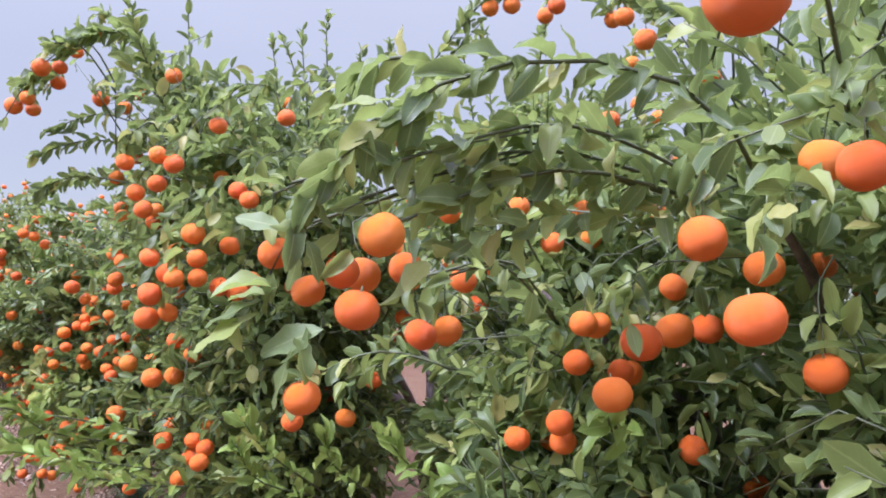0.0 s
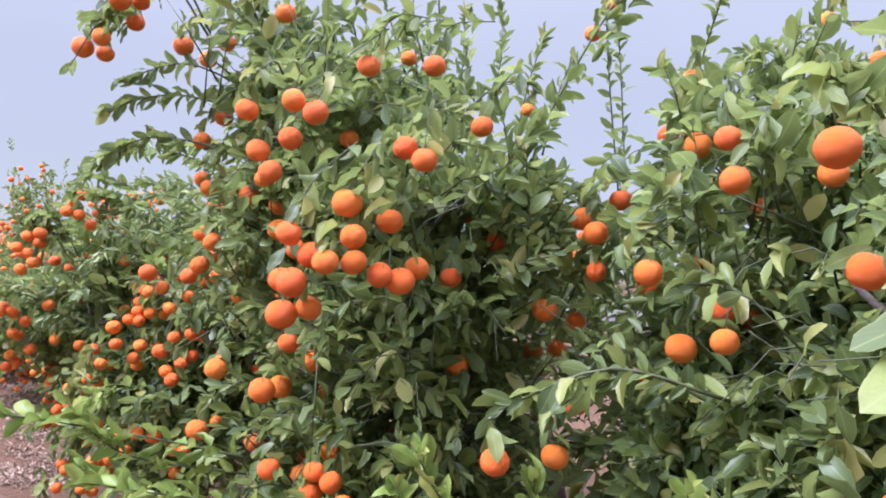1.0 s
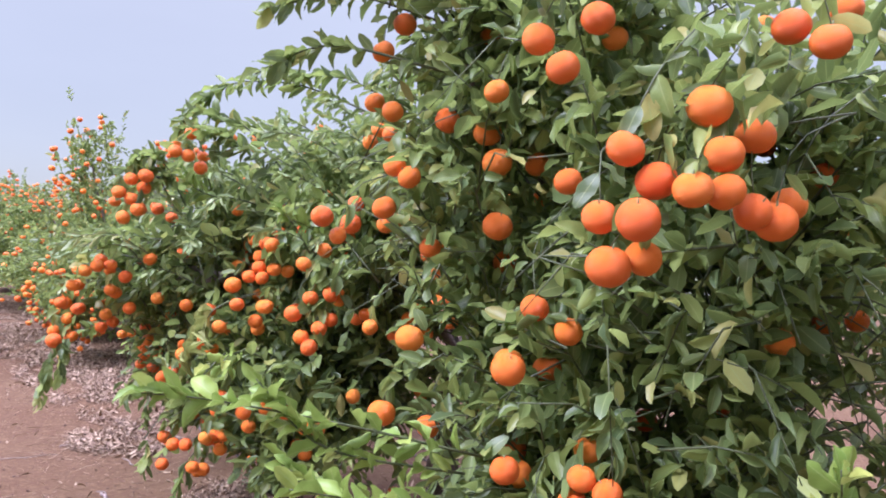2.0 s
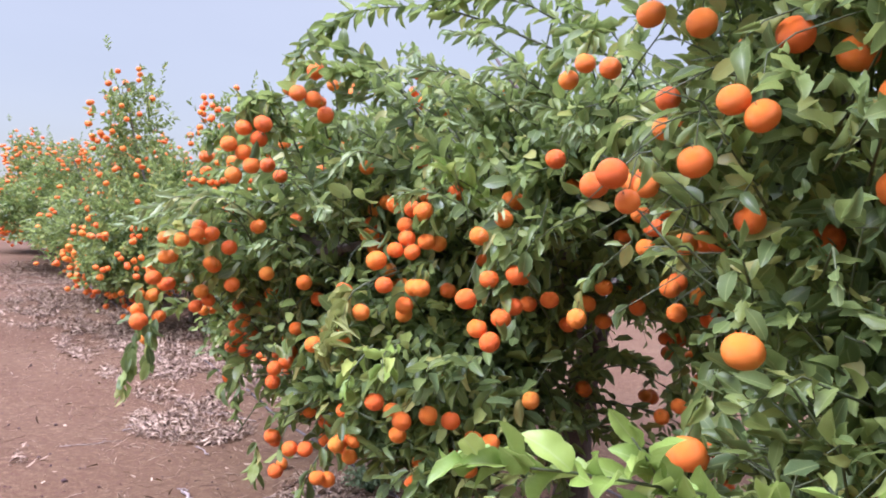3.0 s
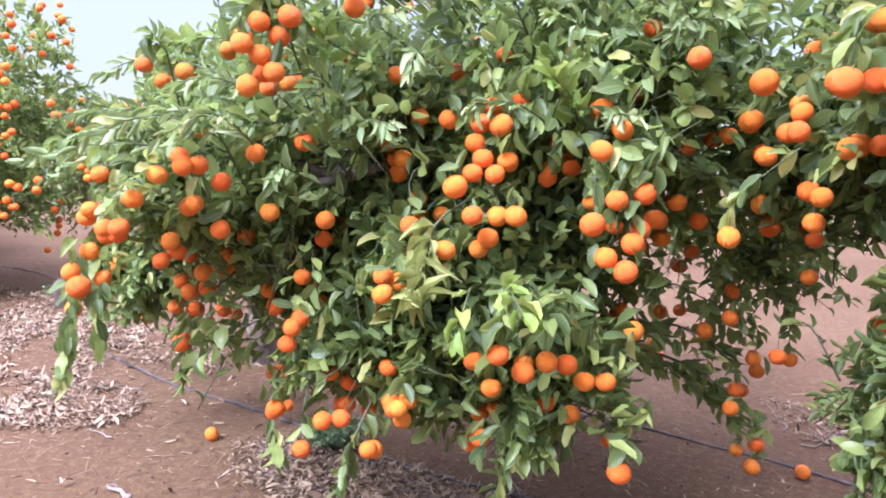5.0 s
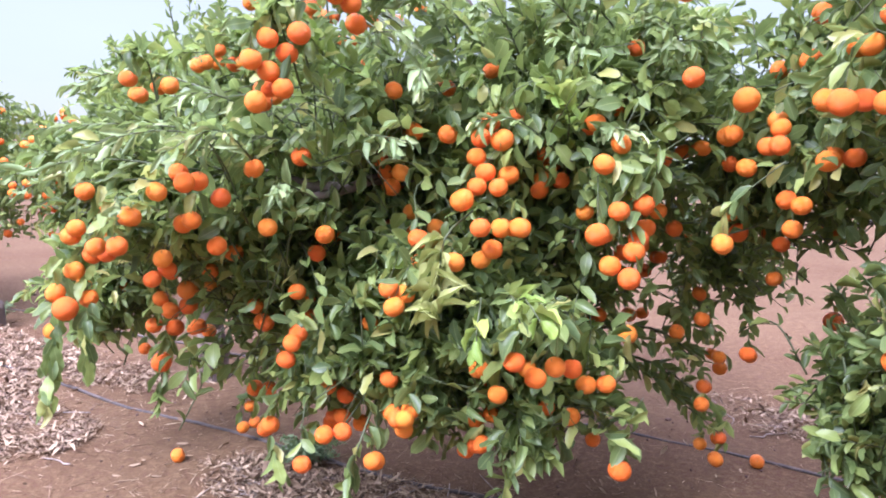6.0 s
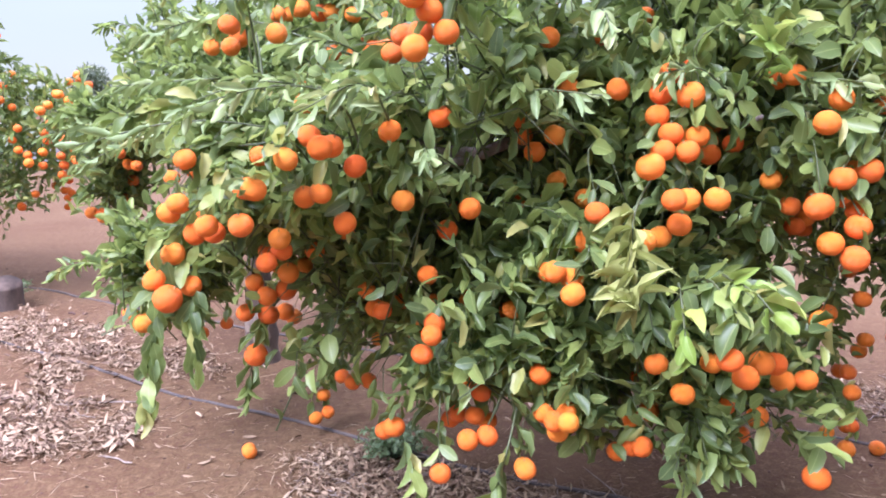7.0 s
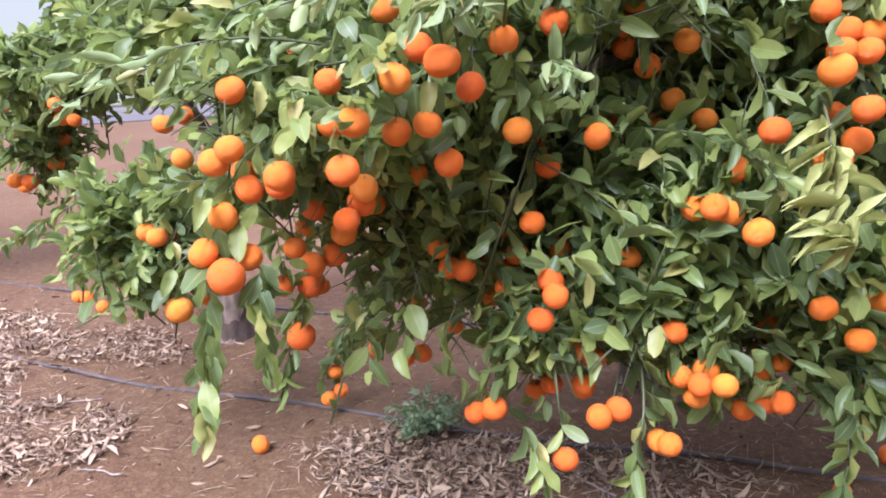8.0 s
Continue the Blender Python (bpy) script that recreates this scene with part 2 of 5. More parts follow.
def tube(points, radii, sides=6):
    """Vertices, triangles and quads of a tube along points, closed at its ends."""
    points, radii = np.asarray(points, float), np.asarray(radii, float)
    n = len(points)
    tangent = unit(np.gradient(points, axis=0))
    ref = np.where(np.abs(tangent[:, 2:3]) > 0.9, (1.0, 0, 0), (0, 0, 1.0))
    u = unit(np.cross(tangent, ref))
    v = np.cross(tangent, u)
    ang = np.linspace(0, 2 * np.pi, sides, endpoint=False)
    ring = u[:, None] * np.cos(ang)[None, :, None] + v[:, None] * np.sin(ang)[None, :, None]
    verts = (points[:, None] + ring * radii[:, None, None]).reshape(-1, 3)
    i, j = np.meshgrid(np.arange(n - 1), np.arange(sides), indexing="ij")
    k = (j + 1) % sides
    quads = np.stack([i * sides + j, i * sides + k, (i + 1) * sides + k, (i + 1) * sides + j], -1).reshape(-1, 4)
    verts = np.vstack([verts, points[:1], points[-1:]])
    j = np.arange(sides)
    k = (j + 1) % sides
    a, b = n * sides, n * sides + 1
    tris = np.vstack([np.stack([np.full(sides, a), k, j], -1), np.stack([np.full(sides, b), (n - 1) * sides + j, (n - 1) * sides + k], -1)])
    return verts, tris, quads


def joined(pieces):
    """One vertex array and face arrays out of many (verts, tris, quads)."""
    off, vs, ts, qs = 0, [], [], []
    for v, t, q in pieces:
        vs.append(v), ts.append(t + off), qs.append(q + off)
        off += len(v)
    return np.vstack(vs), np.vstack(ts), np.vstack(qs)


def bend(points, count):
    """A smooth curve of count points through the given ones."""
    points = np.asarray(points, float)
    n = len(points)
    padded = np.vstack([2 * points[0] - points[1], points, 2 * points[-1] - points[-2]])
    out = []
    for s in np.linspace(0, n - 1, count):
        i = min(int(s), n - 2)
        f = s - i
        p0, p1, p2, p3 = padded[i:i + 4]
        out.append(0.5 * (2 * p1 + (p2 - p0) * f + (2 * p0 - 5 * p1 + 4 * p2 - p3) * f * f + (3 * p1 - p0 - 3 * p2 + p3) * f ** 3))
    return np.array(out)


# ---- leaves ----
FINE = ((0.0, 0.0), (0.11, 0.46), (0.33, 0.94), (0.62, 0.98), (0.86, 0.62), (1.0, 0.0))
CLOSE = ((0.0, 0.0), (0.05, 0.16), (0.13, 0.50), (0.22, 0.72), (0.32, 0.94), (0.42, 0.95), (0.53, 1.0), (0.63, 0.94), (0.74, 0.86), (0.84, 0.64), (0.92, 0.42), (1.0, 0.0))
COARSE = ((0.0, 0.0), (0.30, 0.95), (0.70, 0.80), (1.0, 0.0))


def leaf_mesh(base, along, normal, length, width, fold, curl, profile=FINE):
    """Vertices, triangles, quads and uv of many leaves: folded along the midrib and curled from base to tip."""
    base, along, normal = (np.asarray(x, float) for x in (base, along, normal))
    count = len(base)
    along = unit(along)
    side = unit(np.cross(along, normal))
    normal = np.cross(side, along)
    mids = profile[1:-1]
    rows, uv = [(0.0, 0.0)], [(0.5, 0.0)]
    for s, w in mids:
        for e in (-1, 0, 1):
            rows.append((s, e * w))
            uv.append((0.5 + 0.5 * e, s))
    rows.append((1.0, 0.0)), uv.append((0.5, 1.0))
    s, e = np.array(rows).T
    x = e[None] * width[:, None] * 0.5
    turn = curl[:, None] * s[None]
    safe = np.where(np.abs(curl) < 1e-3, 1e-3, curl)[:, None]
    y = length[:, None] * np.sin(turn) / safe * np.where(np.abs(safe) < 1e-3, 1, 1)
    z = -length[:, None] * (1 - np.cos(turn)) / safe + np.abs(x) * fold[:, None]
    phase = np.modf(np.abs(base[:, :1]) * 977.0)[0] * 6.28
    z = z + np.abs(x) * 0.22 * np.sin(13.0 * s[None] + phase + 1.4 * np.sign(e)[None])
    x = x * np.sqrt(np.maximum(0.2, 1 - fold[:, None] ** 2 * 0.5))
    verts = (base[:, None] + side[:, None] * x[..., None] + along[:, None] * y[..., None] + normal[:, None] * z[..., None]).reshape(-1, 3)
    m, per = len(mids), len(rows)
    tris = [(0, 2, 1), (0, 3, 2)]
    last = 1 + 3 * (m - 1)
    tris += [(last, last + 1, per - 1), (last + 1, last + 2, per - 1)]
    quads = []
    for i in range(m - 1):
        r = 1 + 3 * i
        quads += [(r, r + 1, r + 4, r + 3), (r + 1, r + 2, r + 5, r + 4)]
    off = (np.arange(count) * per)[:, None, None]
    tris = (np.array(tris)[None] + off).reshape(-1, 3)
    quads = (np.array(quads)[None] + off).reshape(-1, 4)
    return verts, tris, quads, np.tile(np.array(uv), (count, 1))


def shoot_leaves(rng, path, count, size, spread=1.0, start=0.05, droop=-0.12, upward=0.7):
    """Leaves set in a spiral along a shoot: base, direction, normal, length, width, fold, curl."""
    path = np.asarray(path, float)
    s = start + (1 - start) * (np.arange(count) + rng.random(count) * 0.7) / count
    at = s * (len(path) - 1)
    i = np.minimum(at.astype(int), len(path) - 2)
    f = (at - i)[:, None]
    base = path[i] * (1 - f) + path[i + 1] * f
    axis = unit(path[i + 1] - path[i])
    ref = unit(np.cross(axis, (0.31, 0.17, 0.93)))
    other = np.cross(axis, ref)
    turn = np.arange(count) * 2.4 + rng.random() * 6.28 + rng.normal(0, 0.35, count)
    radial = ref * np.cos(turn)[:, None] + other * np.sin(turn)[:, None]
    open_out = (spread * (1.25 - 0.75 * s) * rng.uniform(0.6, 1.5, count))[:, None]
    way = unit(axis + radial * open_out + np.array((0, 0, -1.0)) * (droop * rng.uniform(0.2, 1.8, count) + rng.normal(0, 0.28, count))[:, None])
    normal = np.array((0, 0, 1.0)) * upward + axis * 0.35 * np.sign(axis[:, 2:3] + 0.2) + rng.normal(0, 0.62, (count, 3))
    length = size * rng.uniform(0.68, 1.22, count) * (1 - 0.25 * np.maximum(0, s - 0.8) / 0.2)
    width = length * rng.uniform(0.40, 0.57, count)
    return base, way, normal, length, width, rng.uniform(0.1, 1.25, count), rng.uniform(-0.3, 1.2, count)


def stack(sets):
    return [np.concatenate([s[k] for s in sets]) for k in range(7)]


# ---- fruit ----
def mandarin_mesh(name, sides, rings, seed):
    """A flattened fruit with a dimpled stalk end and faint segments; its stalk end is up, its centre at the origin."""
    rng = np.random.default_rng(seed)
    lat = np.linspace(0, np.pi, rings + 1)[1:-1]
    lon = np.linspace(0, 2 * np.pi, sides, endpoint=False)
    la, lo = np.meshgrid(lat, lon, indexing="ij")
    r = 1 + 0.012 * np.cos(9 * lo) * np.sin(la) ** 2 + 0.02 * np.cos(2 * lo + rng.random() * 6) * np.sin(la)
    x, y = r * np.sin(la) * np.cos(lo), r * np.sin(la) * np.sin(lo)
    z = r * np.cos(la) * rng.uniform(0.90, 0.97) - 0.10 * np.exp(-(la / 0.32) ** 2) + 0.06 * np.exp(-((np.pi - la) / 0.30) ** 2)
    verts = np.stack([x, y, z], -1).reshape(-1, 3)
    verts = np.vstack([verts, (0, 0, 0.81), (0, 0, -0.86)])
    n = rings - 1
    i, j = np.meshgrid(np.arange(n - 1), np.arange(sides), indexing="ij")
    k = (j + 1) % sides
    quads = np.stack([i * sides + j, (i + 1) * sides + j, (i + 1) * sides + k, i * sides + k], -1).reshape(-1, 4)
    j = np.arange(sides)
    k = (j + 1) % sides
    tris = np.vstack([np.stack([np.full(sides, n * sides), j, k], -1), np.stack([np.full(sides, n * sides + 1), (n - 1) * sides + k, (n - 1) * sides + j], -1)])
    return mesh_of(name, verts, (tris, quads))


def calyx_mesh():
    """The green star and short stalk at a fruit's top, for a fruit of radius one."""
    bm = bmesh.new()
    centre = bm.verts.new((0, 0, 0.82))
    ring = []
    for i in range(10):
        r = 0.24 if i % 2 == 0 else 0.11
        ring.append(bm.verts.new((r * math.cos(i * 0.6283), r * math.sin(i * 0.6283), 0.80)))
    for i in range(10):
        bm.faces.new((centre, ring[i], ring[(i + 1) % 10]))
    low, top = [], []
    for i in range(5):
        c, s = math.cos(i * 1.2566), math.sin(i * 1.2566)
        low.append(bm.verts.new((0.055 * c, 0.055 * s, 0.78)))
        top.append(bm.verts.new((0.04 * c + 0.03, 0.04 * s, 1.06)))
    for i in range(5):
        bm.faces.new((low[i], low[(i + 1) % 5], top[(i + 1) % 5], top[i]))
    bm.faces.new(top)
    return bm_mesh("calyx", bm)


FRUIT = [mandarin_mesh("mandarin", 18, 11, k) for k in range(4)]
FAR_FRUIT = [mandarin_mesh("far_mandarin", 10, 7, 9)]
CALYX = calyx_mesh()


def unit_leaf(k):
    v, t, q, uv = leaf_mesh(np.zeros((1, 3)), np.array([(0, 1.0, 0)]), np.array([(0, 0, 1.0)]), np.ones(1), np.array([0.42 + 0.02 * k]), np.array([0.15 + 0.2 * k]), np.array([0.2 + 0.22 * k]), CLOSE)
    return mesh_of("leaf", v, (t, q), uv=uv)


LEAVES = [unit_leaf(k) for k in range(5)]
PALE_LEAVES = [unit_leaf(k + 0.6) for k in range(5)]
BROAD_LEAVES = [unit_leaf(0.3 * k) for k in range(3)]


def lay(ob_base, along, normal, length):
    """The pose under a thing of one leaf."""
    y = Vector(along).normalized()
    x = y.cross(Vector(normal)).normalized()
    z = x.cross(y)
    m = Matrix((x, y, z)).transposed().to_4x4()
    return Matrix.Translation(Vector(ob_base)) @ m @ Matrix.Diagonal((length, length, length, 1))


# ---- trees ----
LANE_SIDE = (np.array((-0.62, -0.76, 0.06)) @ AXES, np.array((-0.15, -0.98, 0.06)) @ AXES, np.array((-0.84, -0.54, 0.0)) @ AXES)


def mandarin_tree(label, base, stem, limbs, lobes, fruits, seed, loose=0, density=190, size=0.073, shoots=(), picked=300,
                  young=(), sage=(), profile=FINE, fruit_meshes=FRUIT, upright=5, reach=-1.62, floor=0.30, bare=()):
    """A citrus tree. base, stem, limbs, lobes, fruits and shoots are in the plan's a, p, z (fruits with their radius and the heading, in degrees of the plan, to which they hang free of leaves).
    lobes: centre and radii of the crown's masses; loose: further fruit scattered over them; young, sage: shoots of light leaves;
    bare: places (with a radius) that the leaves leave open towards the lane."""
    rng = np.random.default_rng(seed)
    foot = spot(*base)
    tree = new("mandarin_tree")
    tree.location = foot
    tagged(tree, label, "tree", "mandarin row")
    foot = np.array(foot)

    # trunk and limbs
    path = bend(spots([(*stem[0][:2], -0.09)] + stem[1:]), 14) - foot
    radii = np.interp(np.linspace(0, 1, 14), (0, 0.06, 0.2, 1), (0.12, 0.088, 0.078, 0.05)) * (1 + 0.08 * np.sin(np.arange(14) * 2.1))
    v, t, q = tube(path, radii, 12)
    v[:, :2] += 0.008 * np.sin(v[:, 2:3] * 31 + v[:, :2] * 60)
    trunk = part("trunk", mesh_of("trunk", v, (t, q)), TRUNK_BARK, tree)
    low = path[:6]
    v, t, q = tube(low, np.interp(np.linspace(0, 1, 6), (0, 0.2, 1), (0.118, 0.092, 0.083)) + 0.004, 10)
    keep = (np.sin(v[:, 2] * 23 + v[:, 0] * 40) + np.sin(v[:, 1] * 50)) > -0.3
    keep &= (v - low.mean(0))[:, :2] @ np.array((-0.95, 0.1)) > -0.01
    v[~keep] = v[~keep] * np.array((0.75, 0.75, 1)) + low.mean(0) * np.array((0.25, 0.25, 0))
    part("flaking_bark", mesh_of("flaking_bark", v, (t, q)), PALE_BARK, trunk, "pale flaking bark round the trunk's foot")
    for limb in limbs:
        pts = bend(spots(limb), 12) - foot
        v, t, q = tube(pts, np.linspace(0.027, 0.006, 12), 8)
        part("branch", mesh_of("branch", v, (t, q)), BARK, tree)

    # twigs and their leaves
    sets, twigs, tips = [], [], []
    lobes = np.asarray(lobes, float)
    centre, radius = lobes[:, :3], lobes[:, 3:]
    for c, r in zip(centre, radius):
        area = 12.57 * ((r[0] * r[1]) ** 1.6 / 3 + (r[0] * r[2]) ** 1.6 / 3 + (r[1] * r[2]) ** 1.6 / 3) ** (1 / 1.6)
        for _ in range(int(area * density * min(np.interp(c[2] + 0.5 * r[2], (1.3, 1.9), (1.0, 0.36)), 0.45 if c[1] > -0.2 else 1.0))):
            u = unit(rng.normal(0, 1, 3))
            bulge = 1 + 0.26 * noise.noise(Vector(c * 3 + u * 2.1)) + 0.16 * noise.noise(Vector(c * 5 + u * 5.3))
            tip = c + r * u * bulge * rng.uniform(0.34, 1.06) ** 0.6
            inside = np.min(np.linalg.norm((tip - centre) / radius, axis=1))
            if inside < 0.5 and rng.random() < 0.6 or tip[2] < floor:
                continue
            if tip[1] < reach - 0.12 * (tip[0] + 4.4) * (tip[0] < 8) and base[0] < 4:
                continue
            way = unit(u * (1, 1, 0.7) + (0, 0, 0.35) + rng.normal(0, 0.35, 3))
            long = rng.uniform(0.16, 0.36)
            root = tip - way * long
            sag = np.array((0, 0, -long * rng.uniform(-0.2, 0.38)))
            curve = np.array([root, root + way * long * 0.55 + (0, 0, 0.03), tip + sag])
            curve = spots(bend(curve, 5)) - foot
            if inside > 0.72:
                twigs.append(tube(curve[::2], (0.0034, 0.0022, 0.0010), 3))
            sets.append(shoot_leaves(rng, curve, int(rng.integers(8, 14)), size * rng.uniform(0.8, 1.15)))
            tips.append(tip)
    # upright water shoots at the top
    tips = np.array(tips)
    order = np.argsort(-tips[:, 2])[:max(60, upright * 8)]
    for i in rng.choice(order, min(upright, len(order)), replace=False):
        top = tips[i] + np.array((rng.normal(0, 0.06), rng.normal(0, 0.06), rng.uniform(0.18, 0.42)))
        curve = spots(bend([tips[i] - (0, 0, 0.15), tips[i] * 0.4 + top * 0.6 + (0.02, 0, 0), top], 7)) - foot
        twigs.append(tube(curve, np.linspace(0.0045, 0.0012, 7), 4))
        sets.append(shoot_leaves(rng, curve, 16, size * 0.8, 0.75, 0.1, 0.0, 0.6))
    free_sets = []
    for line in shoots:
        curve = spots(bend(line, 10)) - foot
        twigs.append(tube(curve, np.linspace(0.0045, 0.0014, 10), 5))
        run = np.linalg.norm(np.diff(curve, axis=0), axis=1).sum()
        free_sets.append(shoot_leaves(rng, curve, max(10, int(run / 0.013)), size * 1.05, 0.95, 0.05, 0.30, 0.6))
        free_sets[-1] = (*free_sets[-1][:4], free_sets[-1][4] * 0.88, free_sets[-1][5] * 0.5 + 0.55, free_sets[-1][6])

    # fruit: those of the front, each on a twig of its own, and the scattered ones
    spheres = [(np.array(f[:3], float), f[3]) for f in fruits]
    tries = 0
    while tries < loose * 6 and len(spheres) < len(fruits) + loose:
        tries += 1
        i = rng.integers(len(lobes))
        u = unit(rng.normal(0, 1, 3))
        if u[1] > 0.55 or u[2] > 0.8 and rng.random() < 0.6:
            continue
        f = centre[i] + radius[i] * u * rng.uniform(0.82, 1.0)
        others = np.linalg.norm((f - centre) / radius, axis=1)
        others[i] = 1
        if others.min() < 0.8 or f[2] < 0.25 or f[1] < -0.75 and base[0] < -1:
            continue
        for k in range(int(rng.choice((1, 1, 2, 3)))):
            spheres.append((f + k * rng.normal(0, 0.045, 3) - (0, 0, 0.045 * k), rng.uniform(0.026, 0.034)))
    kept = spheres[:len(fruits)]
    for f, r in spheres[len(fruits):]:
        if all(np.linalg.norm(f - g) > 0.95 * (r + s) for g, s in kept):
            kept.append((f, r))
    places = spots([f for f, _ in kept]) - foot if kept else np.zeros((0, 3))
    opens = [unit(np.array((math.cos(radians(f[4])), math.sin(radians(f[4])), (1.3 - f[2]) / 1.9))) @ AXES for f in fruits]
    for n, (place, (f, r)) in enumerate(zip(places, kept)):
        fruit = part("mandarin", fruit_meshes[n % len(fruit_meshes)], RIND, tree)
        fruit.matrix_basis = Matrix.LocRotScale(Vector(place), Euler((rng.normal(0, 0.35), rng.normal(0, 0.35), rng.uniform(0, 6.28))), (r, r, r))
        if profile is FINE:
            part("calyx", CALYX, STALK, fruit)
        if n < len(fruits):
            off = np.linalg.norm((f - centre) / radius, axis=1)
            near = int(off.argmin())
            hang = np.array([f + (rng.normal(0, 0.07), 0.15, 0.13 + rng.uniform(0, 0.08)), f + (rng.normal(0, 0.03), 0.05, 0.12), f + (0, 0, r * 0.8)])
            if off[near] > 1.3:
                # a fruit outside the crown hangs on a long drooping shoot that grows out of it
                foot_of = centre[near] + (f - centre[near]) / off[near] * 0.8
                hang = np.array([foot_of, foot_of * 0.45 + f * 0.55 + (0, 0.02, 0.12), f + (rng.normal(0, 0.02), 0.02, 0.09), f + (0, 0, r * 0.8)])
                curve = spots(bend(hang[:3], 9)) - foot
                twigs.append(tube(curve, np.linspace(0.004, 0.002, 9), 4))
                run = np.linalg.norm(np.diff(curve, axis=0), axis=1).sum()
                sets.append(shoot_leaves(rng, curve, max(8, int(run / 0.02)), size, 1.0, 0.0, 0.1, 0.7))
                hang = hang[1:]
            curve = spots(bend(hang, 6)) - foot
            twigs.append(tube(curve, np.linspace(0.0017, 0.0010, 6), 4))
            sets.append(shoot_leaves(rng, curve, 12, size * 0.95, 1.1, 0.0, 0.1, 0.7))

    # leaves that the fruit holds aside
    leaf = stack(sets)
    mid = leaf[0] + unit(leaf[1]) * leaf[3][:, None] * 0.5
    free = np.ones(len(mid), bool)
    luck = rng.random(len(mid))
    for n, (place, (f, r)) in enumerate(zip(places, kept)):
        if f[1] > -0.1 and n >= len(fruits):
            continue
        away = mid - place
        free &= np.linalg.norm(away, axis=1) > r * 0.95
        if n < len(fruits):
            s = away @ opens[n]
            off = np.linalg.norm(away - s[:, None] * opens[n], axis=1)
            free &= ~((s > 0) & (s < 0.6) & (off < r * 0.86 + 0.006 + 0.13 * s) & (luck < 0.88))
        elif profile is not FINE:
            for lane in LANE_SIDE:
                s = away @ lane
                off = np.linalg.norm(away - s[:, None] * lane, axis=1)
                free &= ~((s > 0) & (s < 0.5) & (off < r + 0.022) & (luck < 0.86))
    for place, r in zip(spots([b[:3] for b in bare]) - foot if bare else (), [b[3] for b in bare]):
        away = mid - place
        for lane in LANE_SIDE:
            s = away @ lane
            free &= ~((s > -0.02) & (s < 0.7) & (np.linalg.norm(away - s[:, None] * lane, axis=1) < r) & (luck < 0.93))
    leaf = [x[free] for x in leaf]
    if free_sets:
        extra = stack(free_sets)
        core = extra[0] + unit(extra[1]) * extra[3][:, None] * 0.5
        clear = np.ones(len(core), bool)
        for place, way_out, (f, r) in zip(places[:len(fruits)], opens, kept):
            away = core - place
            s = away @ way_out
            clear &= ~((s > -0.02) & (s < 0.4) & (np.linalg.norm(away - s[:, None] * way_out, axis=1) < r * 1.2 + 0.1 * s))
        leaf = stack([leaf, [x[clear] for x in extra]])
    mid = leaf[0] + unit(leaf[1]) * leaf[3][:, None] * 0.5

    # the leaves nearest the lane one by one, the rest joined
    across = (mid + foot - np.array(ROW)) @ ACROSS
    order = np.argsort(across + rng.uniform(0, 0.25, len(across)))
    first, rest = order[:picked], order[picked:]
    back = across[rest] > -0.55 if base[0] > -1 else across[rest] > -0.35
    v, t, q, uv = leaf_mesh(*[x[rest[~back]] for x in leaf], profile=profile)
    v2, t2, q2, uv2 = leaf_mesh(*[x[rest[back]] for x in leaf], profile=COARSE)
    v, t, q, uv = np.vstack([v, v2]), np.vstack([t, t2 + len(v)]), np.vstack([q, q2 + len(v)]), np.vstack([uv, uv2])
    crown = part("crown", mesh_of("crown", v, (t, q), uv=uv), LEAF, tree, "dense glossy dark green citrus leaves")
    tagged(crown, kind="stuff")
    for n, i in enumerate(first):
        part("leaf", LEAVES[n % 5], LEAF_ONE, tree, at=lay(leaf[0][i], leaf[1][i], leaf[2][i], leaf[3][i]))
    open_view = []
    outs, balls = np.array(opens), np.array([r for _, r in kept[:len(fruits)]])
    for n, twig in enumerate(twigs):
        if len(fruits) and n > 2:
            away = twig[0][::3, None] - places[None, :len(fruits)]
            run = (away * outs).sum(-1)
            side = np.linalg.norm(away - run[..., None] * outs, axis=-1)
            if ((run > 0.5 * balls) & (run < 0.4) & (side < 0.9 * balls)).any():
                continue
        if not len(fruits) and n % 2:
            continue
        open_view.append(twig)
    v, t, q = joined(open_view)
    tagged(part("twig_mass", mesh_of("twig_mass", v, (t, q)), TWIG, tree, "thin green twigs"), kind="stuff")
    for lines, mat, text, spread in ((young, FLUSH, "bright light green young leaves", 0.85), (sage, SAGE, "sage green folded leaves", 0.8)):
        if not lines:
            continue
        some, stems = [], []
        for line in lines:
            curve = spots(bend(line, 10)) - foot
            stems.append(tube(curve, np.linspace(0.0034, 0.0012, 10), 5))
            run = np.linalg.norm(np.diff(curve, axis=0), axis=1).sum()
            some.append(shoot_leaves(rng, curve, max(6, int(run / (0.018 if mat is FLUSH else 0.017))), size * (1.0 if mat is FLUSH else 0.92), spread, 0.05, -0.1 if mat is FLUSH else 0.45, 0.5))
        data = stack(some)
        if mat is FLUSH:
            data[5] = data[5] * 0.5 + 0.45
        else:
            data[4] = data[4] * 0.70
            data[5] = data[5] * 0.3 + 0.7
        v, t, q, uv = leaf_mesh(*data, profile=CLOSE)
        tagged(part("young_foliage" if mat is FLUSH else "curled_foliage", mesh_of("young_leaves", v, (t, q), uv=uv), mat, tree, text), kind="stuff")
        for v, t, q in stems:
            part("shoot", mesh_of("shoot", v, (t, q)), TWIG, tree)
    return tree


